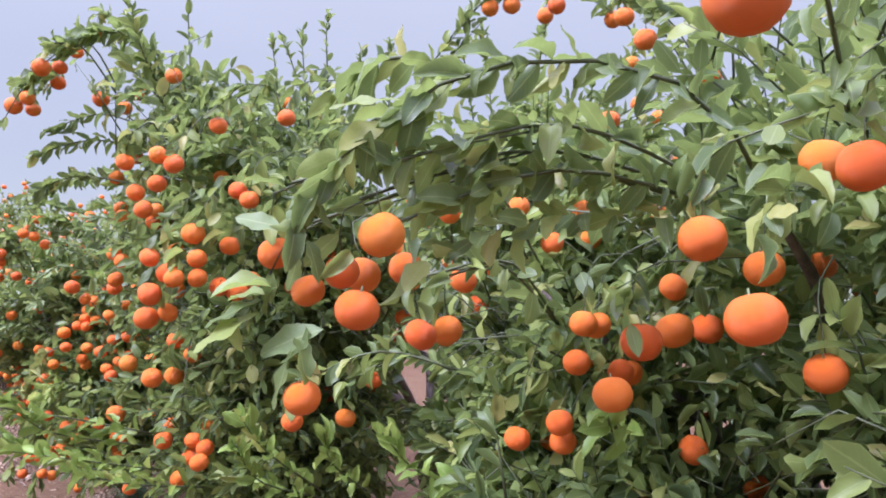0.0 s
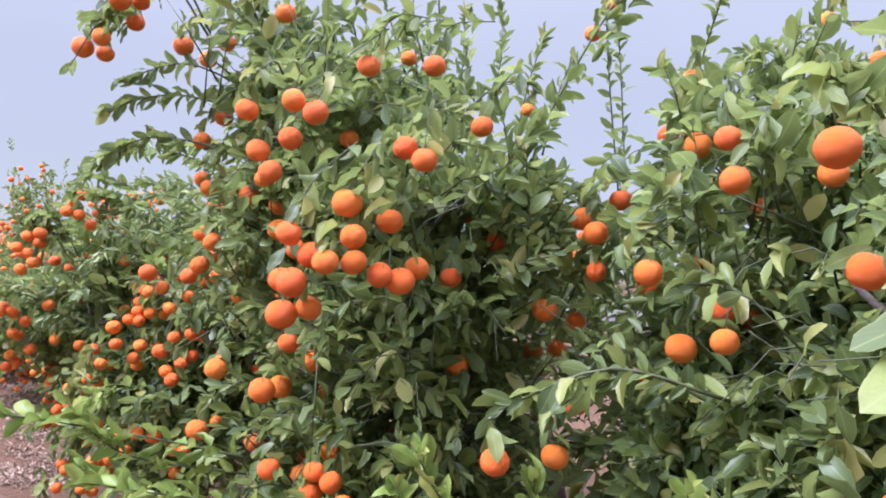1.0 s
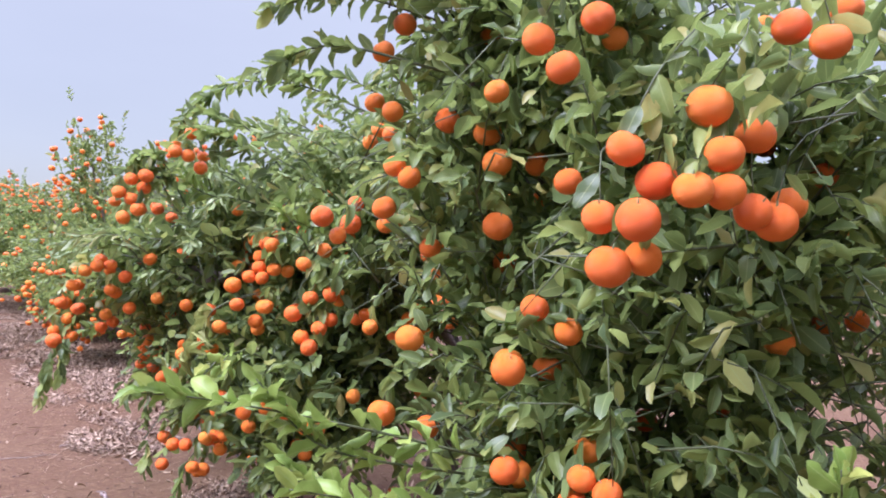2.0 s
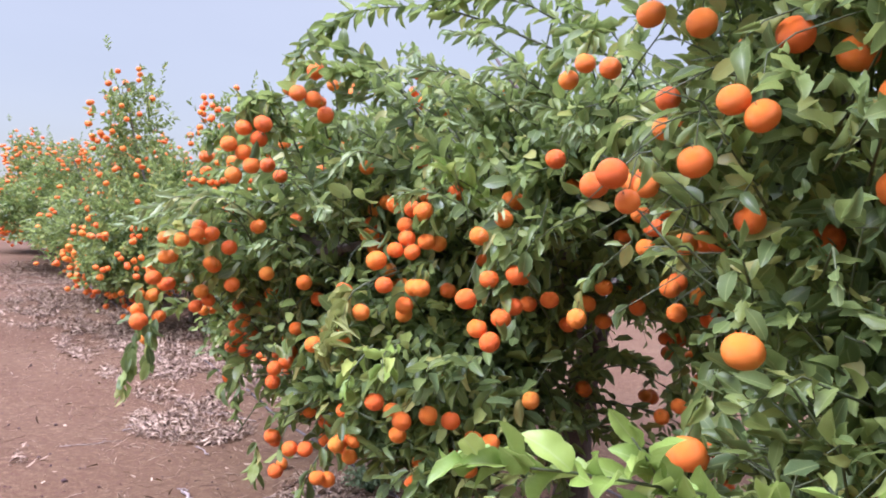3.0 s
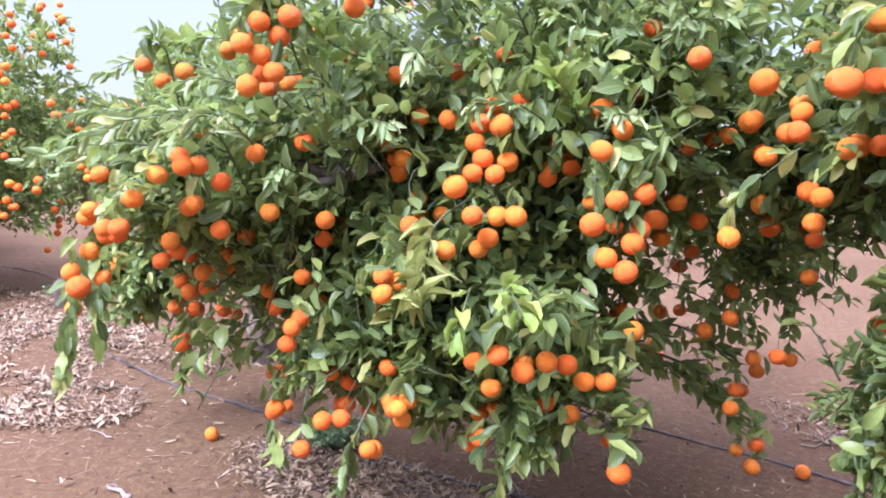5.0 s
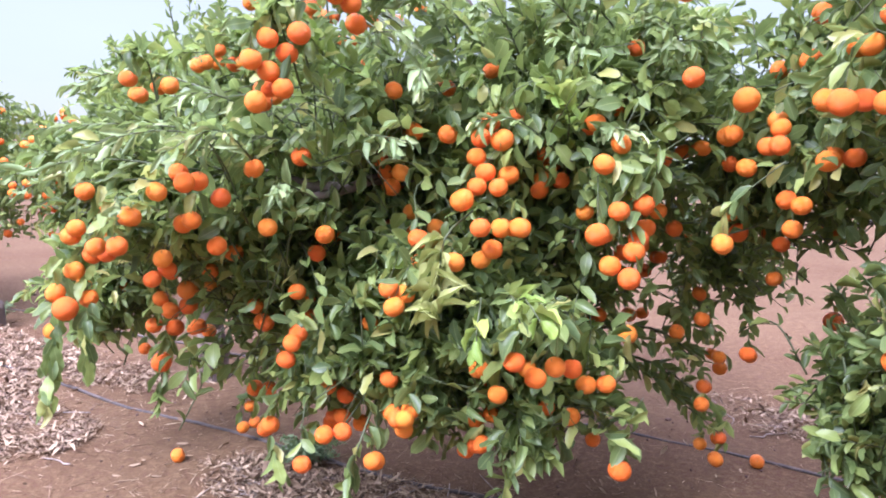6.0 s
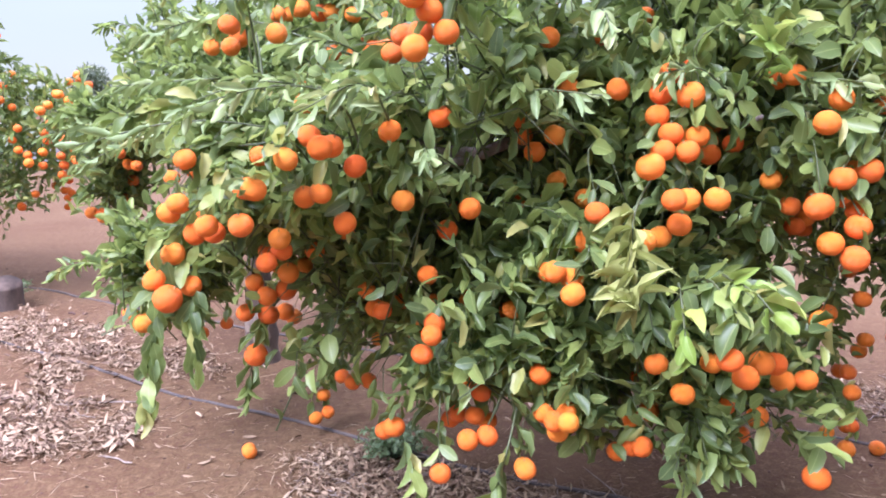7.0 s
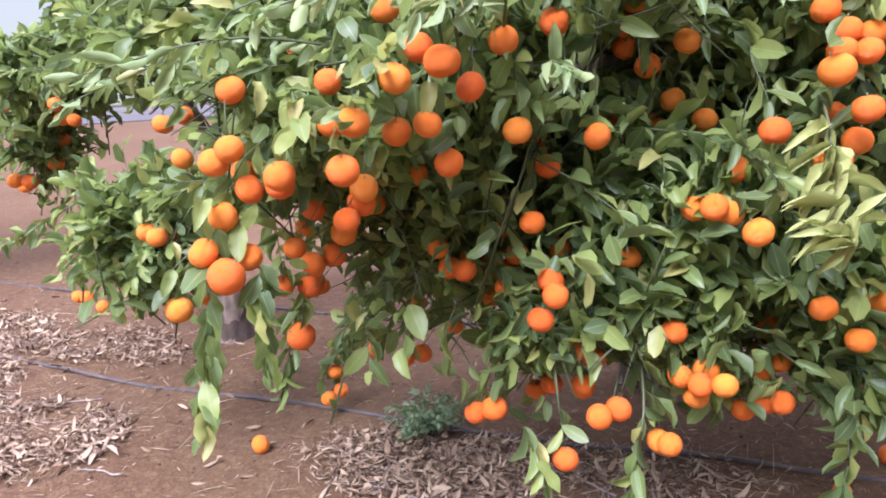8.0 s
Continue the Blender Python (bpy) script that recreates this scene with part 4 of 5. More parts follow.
hanging = mandarin_tree(
    TREE + ", crown hanging near ground", (0, 0, 0), [(0, 0, 0), (-0.05, -0.02, 0.45), (-0.15, -0.05, 0.9)],
    [[(-0.12, -0.05, 0.8), (-0.05, -0.5, 1.12), (-0.03, -0.8, 1.20), (0.02, -1.02, 1.225), (0.052, -1.149, 1.196), (0.098, -1.223, 1.179), (0.172, -1.26, 1.177), (0.32, -1.32, 1.17)], [(0.06, -1.16, 1.19), (0.14, -1.22, 1.21), (0.26, -1.28, 1.25)], [(-0.14, -0.05, 0.85), (-0.4, -0.5, 1.2), (-0.6, -1.0, 1.3)],
     [(-0.14, -0.05, 0.85), (-0.1, -0.2, 1.5), (0.1, -0.5, 2.0)], [(-0.12, -0.05, 0.8), (0.1, 0.4, 1.2), (0.2, 0.7, 1.5)]],
    [(-0.24, -0.80, 0.86, 0.42, 0.48, 0.48), (-0.40, -1.05, 0.62, 0.42, 0.28, 0.28), (0.06, -1.18, 0.72, 0.34, 0.24, 0.22), (0.30, -1.00, 0.92, 0.52, 0.55, 0.45), (-0.40, -0.60, 1.42, 0.62, 0.62, 0.45), (0.08, -1.06, 1.38, 0.42, 0.44, 0.26),
     (-0.50, -0.38, 1.56, 0.48, 0.52, 0.32), (0.05, 0.55, 1.30, 0.75, 0.50, 0.50), (0.62, -1.20, 1.15, 0.32, 0.45, 0.26)],
    [(-0.940, -1.007, 1.749, 0.027, -136), (-0.931, -0.490, 1.284, 0.026, -94), (-0.922, -1.073, 1.500, 0.027, -117), (-0.895, -0.214, 0.592, 0.026, -105), (-0.891, -0.025, 0.223, 0.026, -98), (-0.884, -0.098, 0.520, 0.027, -102), (-0.883, -1.007, 1.713, 0.027, -126), (-0.883, -0.043, 0.141, 0.031, -98), (-0.875, 0.019, 0.202, 0.027, -102), (-0.869, -0.351, 0.454, 0.027, -99), (-0.865, -0.424, 0.770, 0.027, -104), (-0.860, -0.577, 1.332, 0.027, -105), (-0.855, -0.247, 0.486, 0.027, -116), (-0.833, -0.081, 0.434, 0.027, -103), (-0.828, -1.106, 1.193, 0.027, -120), (-0.824, -0.266, 0.824, 0.026, -111), (-0.817, -1.171, 1.015, 0.029, -131), (-0.817, -1.137, 1.077, 0.027, -125), (-0.816, -0.005, 0.175, 0.026, -103)]
    + [(-0.815, -1.095, 1.106, 0.027, -125), (-0.813, 0.155, 0.501, 0.026, -108), (-0.803, -1.063, 1.187, 0.026, -131), (-0.799, -0.310, 1.334, 0.026, -107), (-0.794, -0.944, 1.117, 0.027, -110), (-0.791, -1.076, 0.480, 0.032, -105), (-0.788, -0.562, 1.080, 0.027, -109), (-0.781, -0.398, 0.710, 0.027, -102), (-0.780, -1.155, 1.177, 0.027, -126), (-0.776, -0.436, 1.319, 0.027, -106), (-0.770, -1.179, 1.044, 0.027, -117), (-0.766, -0.695, 1.143, 0.027, -124), (-0.766, -0.967, 0.824, 0.027, -124), (-0.762, -1.100, 1.340, 0.027, -116), (-0.755, -0.613, 1.297, 0.027, -116), (-0.749, -1.092, 0.715, 0.026, -116), (-0.742, -1.199, 1.121, 0.030, -133), (-0.741, -1.166, 1.290, 0.027, -153), (-0.723, -0.718, 1.089, 0.027, -117)]
    + [(-0.707, -0.805, 1.610, 0.026, -127), (-0.703, -1.119, 0.713, 0.027, -118), (-0.698, -0.614, 1.024, 0.027, -117), (-0.687, -1.189, 0.772, 0.027, -135), (-0.686, -0.283, 0.945, 0.026, -114), (-0.680, -0.755, 1.018, 0.026, -101), (-0.673, -0.915, 1.088, 0.026, -149), (-0.665, -1.251, 0.789, 0.027, -127), (-0.662, -0.996, 1.395, 0.027, -131), (-0.655, -1.092, 0.607, 0.027, -118), (-0.649, -0.417, 1.118, 0.026, -105), (-0.642, -1.322, 0.776, 0.027, -120), (-0.640, -0.147, 0.924, 0.027, -107), (-0.630, -0.966, 1.153, 0.026, -103), (-0.629, -0.718, 1.447, 0.026, -129), (-0.623, -0.936, 1.390, 0.027, -117), (-0.617, -1.395, 0.831, 0.027, -124), (-0.601, -0.153, 0.870, 0.027, -114), (-0.587, -0.665, 0.377, 0.026, -103)]
    + [(-0.579, -1.087, 0.620, 0.027, -118), (-0.574, -0.232, 0.712, 0.026, -115), (-0.553, -1.163, 0.743, 0.026, -155), (-0.552, -0.170, 0.696, 0.029, -109), (-0.550, -0.532, 0.766, 0.026, -126), (-0.546, -1.216, 1.126, 0.028, -161), (-0.538, 0.095, 0.649, 0.027, -108), (-0.538, 0.072, 0.827, 0.027, -108), (-0.529, -0.892, 1.233, 0.026, -115), (-0.520, -0.491, 0.746, 0.026, -119), (-0.509, -1.248, 0.689, 0.027, -122), (-0.488, -1.165, 1.257, 0.027, -130), (-0.484, -1.201, 1.120, 0.027, -123), (-0.484, -0.944, 1.206, 0.027, -118), (-0.477, -1.207, 1.225, 0.026, -123), (-0.472, -1.296, 1.128, 0.027, -80), (-0.472, -1.223, 1.066, 0.027, -131), (-0.469, -0.896, 1.235, 0.026, -108), (-0.468, -1.170, 1.346, 0.031, -133)]
    + [(-0.460, -0.786, 1.276, 0.027, -117), (-0.455, -0.838, 1.305, 0.026, -125), (-0.452, -1.052, 1.103, 0.026, -109), (-0.448, -1.094, 1.249, 0.026, -115), (-0.443, -1.231, 0.742, 0.027, -82), (-0.439, -1.033, 1.406, 0.027, -136), (-0.438, -1.204, 1.263, 0.027, -111), (-0.430, -1.238, 1.227, 0.026, -124), (-0.426, -1.194, 1.031, 0.027, -157), (-0.423, 0.195, 0.408, 0.027, -115), (-0.423, -1.341, 1.043, 0.027, -144), (-0.418, -1.294, 1.195, 0.032, -125), (-0.410, -1.118, 1.395, 0.027, -125), (-0.404, -1.165, 1.351, 0.027, -126), (-0.403, -1.188, 1.301, 0.027, -125), (-0.399, -1.115, 0.481, 0.027, -123), (-0.397, 0.266, 0.392, 0.032, -109), (-0.392, -1.032, 0.543, 0.027, -84), (-0.367, -0.907, 0.525, 0.027, -85)]
    + [(-0.366, -1.079, 0.458, 0.027, -104), (-0.363, -1.019, 0.629, 0.027, -85), (-0.351, -1.056, 0.527, 0.027, -104), (-0.324, -1.007, 0.505, 0.026, -131), (-0.323, -1.347, 1.095, 0.027, -86), (-0.322, -1.062, 0.428, 0.027, -105), (-0.307, -1.171, 1.360, 0.027, -126), (-0.304, -1.431, 0.932, 0.027, -131), (-0.281, -0.857, 1.557, 0.027, -122), (-0.272, -1.326, 0.599, 0.026, -129), (-0.266, -1.260, 1.015, 0.027, -88), (-0.260, -1.309, 0.939, 0.027, -88), (-0.237, -1.241, 0.592, 0.027, -117), (-0.232, -1.346, 0.956, 0.026, -124), (-0.227, -1.295, 0.581, 0.026, -104), (-0.220, -1.247, 0.533, 0.027, -118), (-0.203, -1.051, 1.090, 0.028, -128), (-0.201, -0.996, 1.497, 0.029, -120), (-0.196, -1.286, 0.941, 0.026, -111)]
    + [(-0.188, 0.791, 0.295, 0.035, -110), (-0.186, -1.259, 0.581, 0.027, -111), (-0.175, -1.338, 0.463, 0.026, -126), (-0.170, -1.248, 0.674, 0.027, -92), (-0.169, -1.120, 1.368, 0.027, -122), (-0.164, -1.183, 1.253, 0.027, -92), (-0.152, -1.289, 0.441, 0.027, -106), (-0.147, -1.392, 1.679, 0.027, -156), (-0.142, -1.188, 1.479, 0.026, -138), (-0.136, -1.079, 1.135, 0.027, -93), (-0.135, -1.440, 1.693, 0.027, -161), (-0.121, -1.335, 1.638, 0.028, -151), (-0.120, -1.070, 1.379, 0.026, -136), (-0.108, -1.369, 1.774, 0.030, -159), (-0.101, -1.535, 1.590, 0.029, -148), (-0.089, -1.005, 1.077, 0.026, -141), (-0.084, -1.109, 1.207, 0.028, -130), (-0.071, -1.336, 0.526, 0.027, -128), (-0.070, -1.195, 0.812, 0.027, -126)]
    + [(-0.063, -1.553, 1.461, 0.027, -160), (-0.059, -1.531, 1.546, 0.027, -140), (-0.053, -1.095, 1.341, 0.029, -132), (-0.042, -1.150, 0.794, 0.027, -114), (-0.038, -1.377, 0.524, 0.027, -97), (-0.037, -1.574, 1.578, 0.027, -133), (-0.033, -1.568, 1.501, 0.028, -147), (-0.032, -1.096, 1.290, 0.027, -131), (-0.030, -1.058, 1.246, 0.027, -96), (-0.020, -1.613, 1.525, 0.027, -142), (-0.016, -1.338, 1.083, 0.027, -124), (-0.014, -1.593, 1.428, 0.028, -147), (-0.007, -0.992, 1.070, 0.028, -147), (-0.003, -1.231, 0.590, 0.027, -123), (0.011, -1.527, 1.465, 0.027, -153), (0.021, -1.215, 0.514, 0.027, -99), (0.026, -0.875, 1.203, 0.026, -118), (0.026, -1.398, 0.430, 0.027, -126), (0.028, -1.277, 0.626, 0.027, -149)]
    + [(0.040, -1.091, 0.449, 0.028, -122), (0.047, -1.407, 0.783, 0.026, -139), (0.062, -1.380, 1.732, 0.026, -152), (0.067, -1.357, 0.797, 0.027, -152), (0.069, -1.057, 0.825, 0.027, -100), (0.069, -1.332, 1.294, 0.028, -135), (0.078, -1.398, 0.728, 0.027, -127), (0.080, -1.264, 1.704, 0.026, -161), (0.100, -1.102, 0.798, 0.027, -101), (0.101, -1.229, 1.008, 0.027, -125), (0.105, -1.148, 0.478, 0.027, -112), (0.111, -1.432, 1.472, 0.027, -139), (0.118, -1.300, 0.902, 0.027, -127), (0.119, -1.417, 1.101, 0.027, -129), (0.128, -1.102, 0.679, 0.031, -102), (0.136, -1.448, 1.262, 0.028, -150), (0.148, -0.416, 1.664, 0.032, -124), (0.152, -1.074, 1.037, 0.026, -118), (0.153, -1.100, 0.434, 0.027, -103)]
    + [(0.171, -1.535, 1.186, 0.027, -132), (0.182, -1.166, 0.793, 0.027, -104), (0.186, -1.641, 1.230, 0.027, -110), (0.189, -1.352, 1.440, 0.026, -139), (0.191, -1.346, 0.496, 0.030, -129), (0.194, -1.108, 0.773, 0.027, -119), (0.195, -1.588, 1.231, 0.026, -134), (0.206, -1.188, 0.724, 0.026, -105), (0.223, -1.150, 0.755, 0.026, -127), (0.224, -1.117, 0.846, 0.026, -120), (0.225, -1.502, 1.051, 0.027, -133), (0.231, -1.618, 1.252, 0.026, -129), (0.235, -1.577, 1.127, 0.026, -135), (0.242, -0.860, 0.885, 0.026, -104), (0.244, -1.310, 0.461, 0.026, -153), (0.251, -1.673, 1.206, 0.027, -137), (0.265, -1.102, 0.667, 0.026, -106), (0.280, -1.260, 0.777, 0.027, -139), (0.308, -1.541, 1.110, 0.027, -136)]
    + [(0.311, -1.749, 1.071, 0.027, -140), (0.311, -1.706, 1.141, 0.027, -139), (0.319, -1.094, 0.763, 0.027, -108), (0.328, -1.224, 0.770, 0.027, -124), (0.339, -0.886, 0.707, 0.026, -107), (0.350, -1.475, 1.323, 0.027, -114), (0.355, -1.224, 0.817, 0.027, -131), (0.359, -1.111, 1.475, 0.027, -133), (0.360, -1.679, 1.139, 0.027, -155), (0.360, -0.885, 0.649, 0.027, -107), (0.367, -1.565, 1.011, 0.027, -138), (0.377, -0.190, 1.894, 0.027, -136), (0.379, -1.288, 0.994, 0.030, -133), (0.391, -1.531, 0.976, 0.027, -116), (0.401, -1.574, 0.952, 0.026, -139), (0.440, -1.539, 1.199, 0.026, -118), (0.450, -1.709, 1.053, 0.027, -157), (0.453, -0.840, 0.480, 0.027, -109), (0.474, -0.455, 1.654, 0.031, -131)]
    + [(0.477, -1.424, 1.491, 0.027, -145), (0.477, -1.293, 0.927, 0.027, -135), (0.480, -1.033, 0.468, 0.027, -121), (0.488, -1.649, 1.027, 0.027, -162), (0.508, -0.942, 1.486, 0.033, -143), (0.511, -1.077, 0.471, 0.026, -126), (0.525, -0.142, 1.861, 0.027, -132), (0.530, -1.343, 0.869, 0.030, -126), (0.536, -0.395, 1.802, 0.027, -140), (0.538, -0.422, 1.743, 0.027, -141), (0.552, -1.506, 1.506, 0.026, -148), (0.553, -1.647, 1.017, 0.027, -133), (0.557, -1.734, 0.879, 0.034, -146), (0.558, -1.689, 1.094, 0.026, -139), (0.558, -0.974, 1.851, 0.032, -149), (0.559, -1.662, 0.895, 0.027, -144), (0.561, -0.290, 1.845, 0.033, -140), (0.569, -0.835, 0.538, 0.027, -112), (0.575, -1.644, 1.191, 0.027, -133)]
    + [(0.583, -0.461, 1.740, 0.027, -142), (0.589, -1.286, 0.802, 0.031, -137), (0.597, -1.675, 0.971, 0.029, -145), (0.602, -1.676, 1.068, 0.027, -135), (0.603, -1.730, 0.917, 0.027, -128), (0.604, -1.166, 1.587, 0.026, -148), (0.606, -1.338, 0.918, 0.027, -120), (0.607, -0.910, 1.599, 0.027, -149), (0.613, -0.899, 1.492, 0.031, -148), (0.614, -0.527, 1.828, 0.027, -143), (0.616, -1.336, 0.791, 0.030, -138), (0.625, -1.365, 1.240, 0.026, -158), (0.639, -1.535, 1.031, 0.026, -125), (0.643, -1.132, 0.840, 0.027, -126), (0.643, -0.853, 1.655, 0.027, -153), (0.644, -0.799, 1.513, 0.030, -152), (0.655, -0.483, 1.830, 0.027, -138), (0.659, -1.343, 0.614, 0.034, -139), (0.661, -1.282, 0.717, 0.031, -138)]
    + [(0.662, -0.027, 1.934, 0.027, -137), (0.663, -0.414, 1.844, 0.028, -137), (0.665, -1.330, 0.824, 0.027, -122), (0.687, -0.789, 1.887, 0.032, -148), (0.690, -0.910, 1.614, 0.028, -145), (0.694, -0.879, 0.394, 0.027, -133), (0.695, -0.896, 1.489, 0.027, -150), (0.696, -1.352, 1.472, 0.026, -147), (0.706, -1.328, 0.729, 0.027, -123), (0.718, -0.427, 1.853, 0.033, -138), (0.725, -1.666, 0.781, 0.027, -131), (0.737, -0.980, 1.653, 0.027, -146), (0.747, -0.891, 1.614, 0.032, -155), (0.759, -1.093, 0.669, 0.030, -132), (0.765, -0.442, 1.909, 0.028, -143), (0.771, -1.101, 0.817, 0.026, -121), (0.784, -1.021, 0.632, 0.028, -142), (0.787, -0.372, 1.868, 0.032, -148), (0.788, -0.762, 1.856, 0.031, -148)]
    + [(0.806, -0.953, 1.674, 0.026, -147), (0.843, -0.342, 1.654, 0.034, -138), (0.862, -0.962, 1.606, 0.029, -161), (0.870, -1.132, 1.521, 0.031, -146), (0.882, -0.293, 1.663, 0.028, -133), (0.904, -0.467, 1.750, 0.027, -145), (0.926, -0.964, 0.610, 0.027, -143), (0.948, -1.168, 1.492, 0.026, -138), (0.956, -0.735, 1.380, 0.034, -120), (0.962, -0.298, 2.028, 0.027, -143), (0.971, -1.304, 1.020, 0.027, -129), (0.978, -0.592, 0.097, 0.027, -129), (0.984, -0.610, 0.176, 0.028, -125), (1.002, -0.641, 0.084, 0.028, -129), (1.007, -0.303, 1.641, 0.027, -144), (1.020, -0.712, 1.645, 0.029, -141), (1.021, -0.253, 1.676, 0.029, -135), (1.041, -1.343, 0.832, 0.026, -132), (1.060, -1.251, 1.097, 0.026, -130)]
    + [(1.090, -1.132, 1.109, 0.026, -129), (1.090, -0.320, 1.586, 0.028, -145), (1.093, -0.358, 1.542, 0.034, -137), (1.129, -1.279, 0.825, 0.026, -132)],
    13, loose=0, floor=0.52, bare=[(0.02, -1.02, 1.22, 0.03), (0.036, -1.085, 1.21, 0.03), (0.052, -1.149, 1.196, 0.03), (0.075, -1.186, 1.188, 0.03), (0.098, -1.223, 1.179, 0.03)],
    shoots=[[(0.45, -1.55, 1.1), (0.58, -1.68, 1.0), (0.60, -1.74, 0.8), (0.61, -1.78, 0.59)], [(0.55, -1.2, 0.85), (0.68, -1.28, 0.7), (0.77, -1.28, 0.41)],
            [(0.3, -1.2, 1.2), (0.6, -1.5, 1.32), (0.95, -1.65, 1.25)], [(0.0, -1.2, 1.6), (-0.02, -1.4, 1.7), (0.02, -1.5, 1.66)], [(-0.75, -0.8, 1.80), (-0.4, -1.05, 1.97), (-0.1, -1.25, 1.98), (0.05, -1.38, 1.84)],
            [(-0.8, -0.7, 1.80), (-0.6, -0.95, 1.98), (-0.35, -1.1, 2.0)], [(-0.1, -1.2, 0.6), (-0.12, -1.32, 0.5), (-0.1, -1.38, 0.33)],
            [(-0.5, -1.05, 0.6), (-0.52, -1.2, 0.45), (-0.5, -1.25, 0.3)], [(0.1, -1.3, 0.65), (0.12, -1.42, 0.55), (0.05, -1.46, 0.40)], [(0.5, -1.5, 1.0), (0.52, -1.68, 0.9), (0.5, -1.72, 0.7)]],
    sage=[[(0.4, -1.4, 1.25), (0.6, -1.6, 1.28), (0.82, -1.75, 1.22)], [(0.3, -1.3, 1.35), (0.55, -1.5, 1.38), (0.85, -1.62, 1.36)], [(0.2, -1.3, 1.3), (0.3, -1.6, 1.36), (0.45, -1.78, 1.3)],
          [(0.5, -1.2, 1.2), (0.8, -1.45, 1.25), (1.1, -1.55, 1.15)], [(0.15, -1.4, 1.25), (0.1, -1.6, 1.36), (0.2, -1.7, 1.3)], [(0.4, -1.2, 1.45), (0.7, -1.35, 1.55), (1.0, -1.4, 1.5)]]
    # crown-top shoots in the lighter green, to carry the light that falls there
    + [[(-0.6, -0.8, 1.6), (-0.5, -1.05, 1.75), (-0.35, -1.2, 1.78)], [(-0.3, -0.9, 1.6), (-0.25, -1.15, 1.72), (-0.15, -1.3, 1.70)], [(-0.1, -1.0, 1.55), (0.1, -1.2, 1.66), (0.3, -1.3, 1.66)],
          [(-0.8, -0.7, 1.5), (-0.85, -0.95, 1.62), (-0.8, -1.1, 1.66)], [(-0.55, -0.9, 1.5), (-0.65, -1.12, 1.58), (-0.62, -1.22, 1.6)], [(-0.4, -0.6, 1.75), (-0.3, -0.8, 1.92), (-0.15, -0.9, 1.98)],
          [(-0.7, -0.5, 1.75), (-0.75, -0.7, 1.9), (-0.7, -0.85, 1.98)], [(-0.2, -1.1, 1.5), (-0.3, -1.3, 1.52), (-0.35, -1.4, 1.46)]]
    # more light-green shoots over the upper front, their colour replacing light from above
    + [[(a, p + 0.25, z), (a + 0.06, p + 0.05, z + 0.10), (a + 0.14 * math.sin(9 * a), p - 0.06, z + 0.09)] for a, p, z in
       ((-0.85, -0.95, 1.50), (-0.62, -0.98, 1.68), (-0.38, -1.02, 1.62), (-0.15, -1.28, 1.52), (0.05, -1.34, 1.58), (0.25, -1.25, 1.60), (0.45, -1.1, 1.52),
        (-0.3, -0.85, 1.85), (-0.05, -0.95, 1.80), (-0.55, -1.18, 1.30), (0.22, -1.48, 1.36), (-0.75, -1.1, 1.28), (0.62, -1.5, 1.22), (0.0, -1.45, 1.12), (-0.22, -1.38, 1.25))],
    young=[[(-0.05, -1.1, 1.5), (-0.02, -1.3, 1.55), (0.0, -1.36, 1.6)], [(0.3, -1.0, 1.5), (0.32, -1.2, 1.6), (0.35, -1.28, 1.66)], [(-0.55, -0.9, 1.35), (-0.62, -1.1, 1.42), (-0.62, -1.2, 1.46)], [(-0.5, -0.5, 1.8), (-0.5, -0.6, 1.98), (-0.45, -0.62, 2.1)], [(-0.2, -1.1, 1.0), (-0.25, -1.26, 1.0), (-0.24, -1.30, 0.95)],
           [(-0.58, -1.30, 0.98), (-0.65, -1.39, 0.97), (-0.69, -1.42, 0.94)], [(-0.50, -1.34, 0.96), (-0.53, -1.42, 0.90), (-0.54, -1.44, 0.85)]])

# the spray of pale curled leaves on that tree: a short hanging stem and the tip of each leaf
SPRAY_STEM = [(-0.40, -1.20, 1.16), (-0.405, -1.35, 1.11), (-0.415, -1.40, 1.03), (-0.435, -1.43, 0.96), (-0.45, -1.45, 0.92)]
SPRAY = ((-0.34, -1.40, 1.075), (-0.315, -1.41, 1.05), (-0.29, -1.43, 1.025), (-0.275, -1.42, 0.995), (-0.31, -1.45, 0.985), (-0.325, -1.46, 0.955), (-0.30, -1.43, 0.93), (-0.345, -1.46, 0.925),
         (-0.37, -1.46, 0.89), (-0.40, -1.47, 0.865), (-0.44, -1.48, 0.88), (-0.48, -1.44, 0.91), (-0.50, -1.41, 0.985), (-0.53, -1.41, 0.955), (-0.46, -1.43, 1.05), (-0.49, -1.42, 1.03), (-0.355, -1.45, 0.99), (-0.385, -1.46, 0.94),
         (-0.33, -1.42, 1.10), (-0.305, -1.40, 1.085), (-0.36, -1.47, 0.86), (-0.385, -1.47, 0.84), (-0.42, -1.46, 0.99), (-0.345, -1.47, 0.965))
stem_line = spots(bend(SPRAY_STEM, 12)) - np.array(hanging.location)
v, t, q = tube(stem_line, np.linspace(0.0034, 0.0014, 12), 5)
part("shoot", mesh_of("shoot", v, (t, q)), TWIG, hanging)
for k, tip in enumerate(SPRAY):
    end = np.array(spot(tip[0] - 0.01, tip[1] - 0.03, tip[2])) - np.array(hanging.location)
    root = stem_line[3 + (k * 5) % 9]
    part("leaf", PALE_LEAVES[(4, 3, 4, 2, 3)[k % 5]], CURLED_ONE, hanging, at=lay(root, end - root, Vector((0.5 * math.sin(7 * k) - 0.35, 0.4 * math.cos(5 * k) - 0.35, 0.6)), min(0.092, max(0.06, float(np.linalg.norm(end - root))))) @ Matrix.Diagonal((0.50, 1, 1.5, 1)))

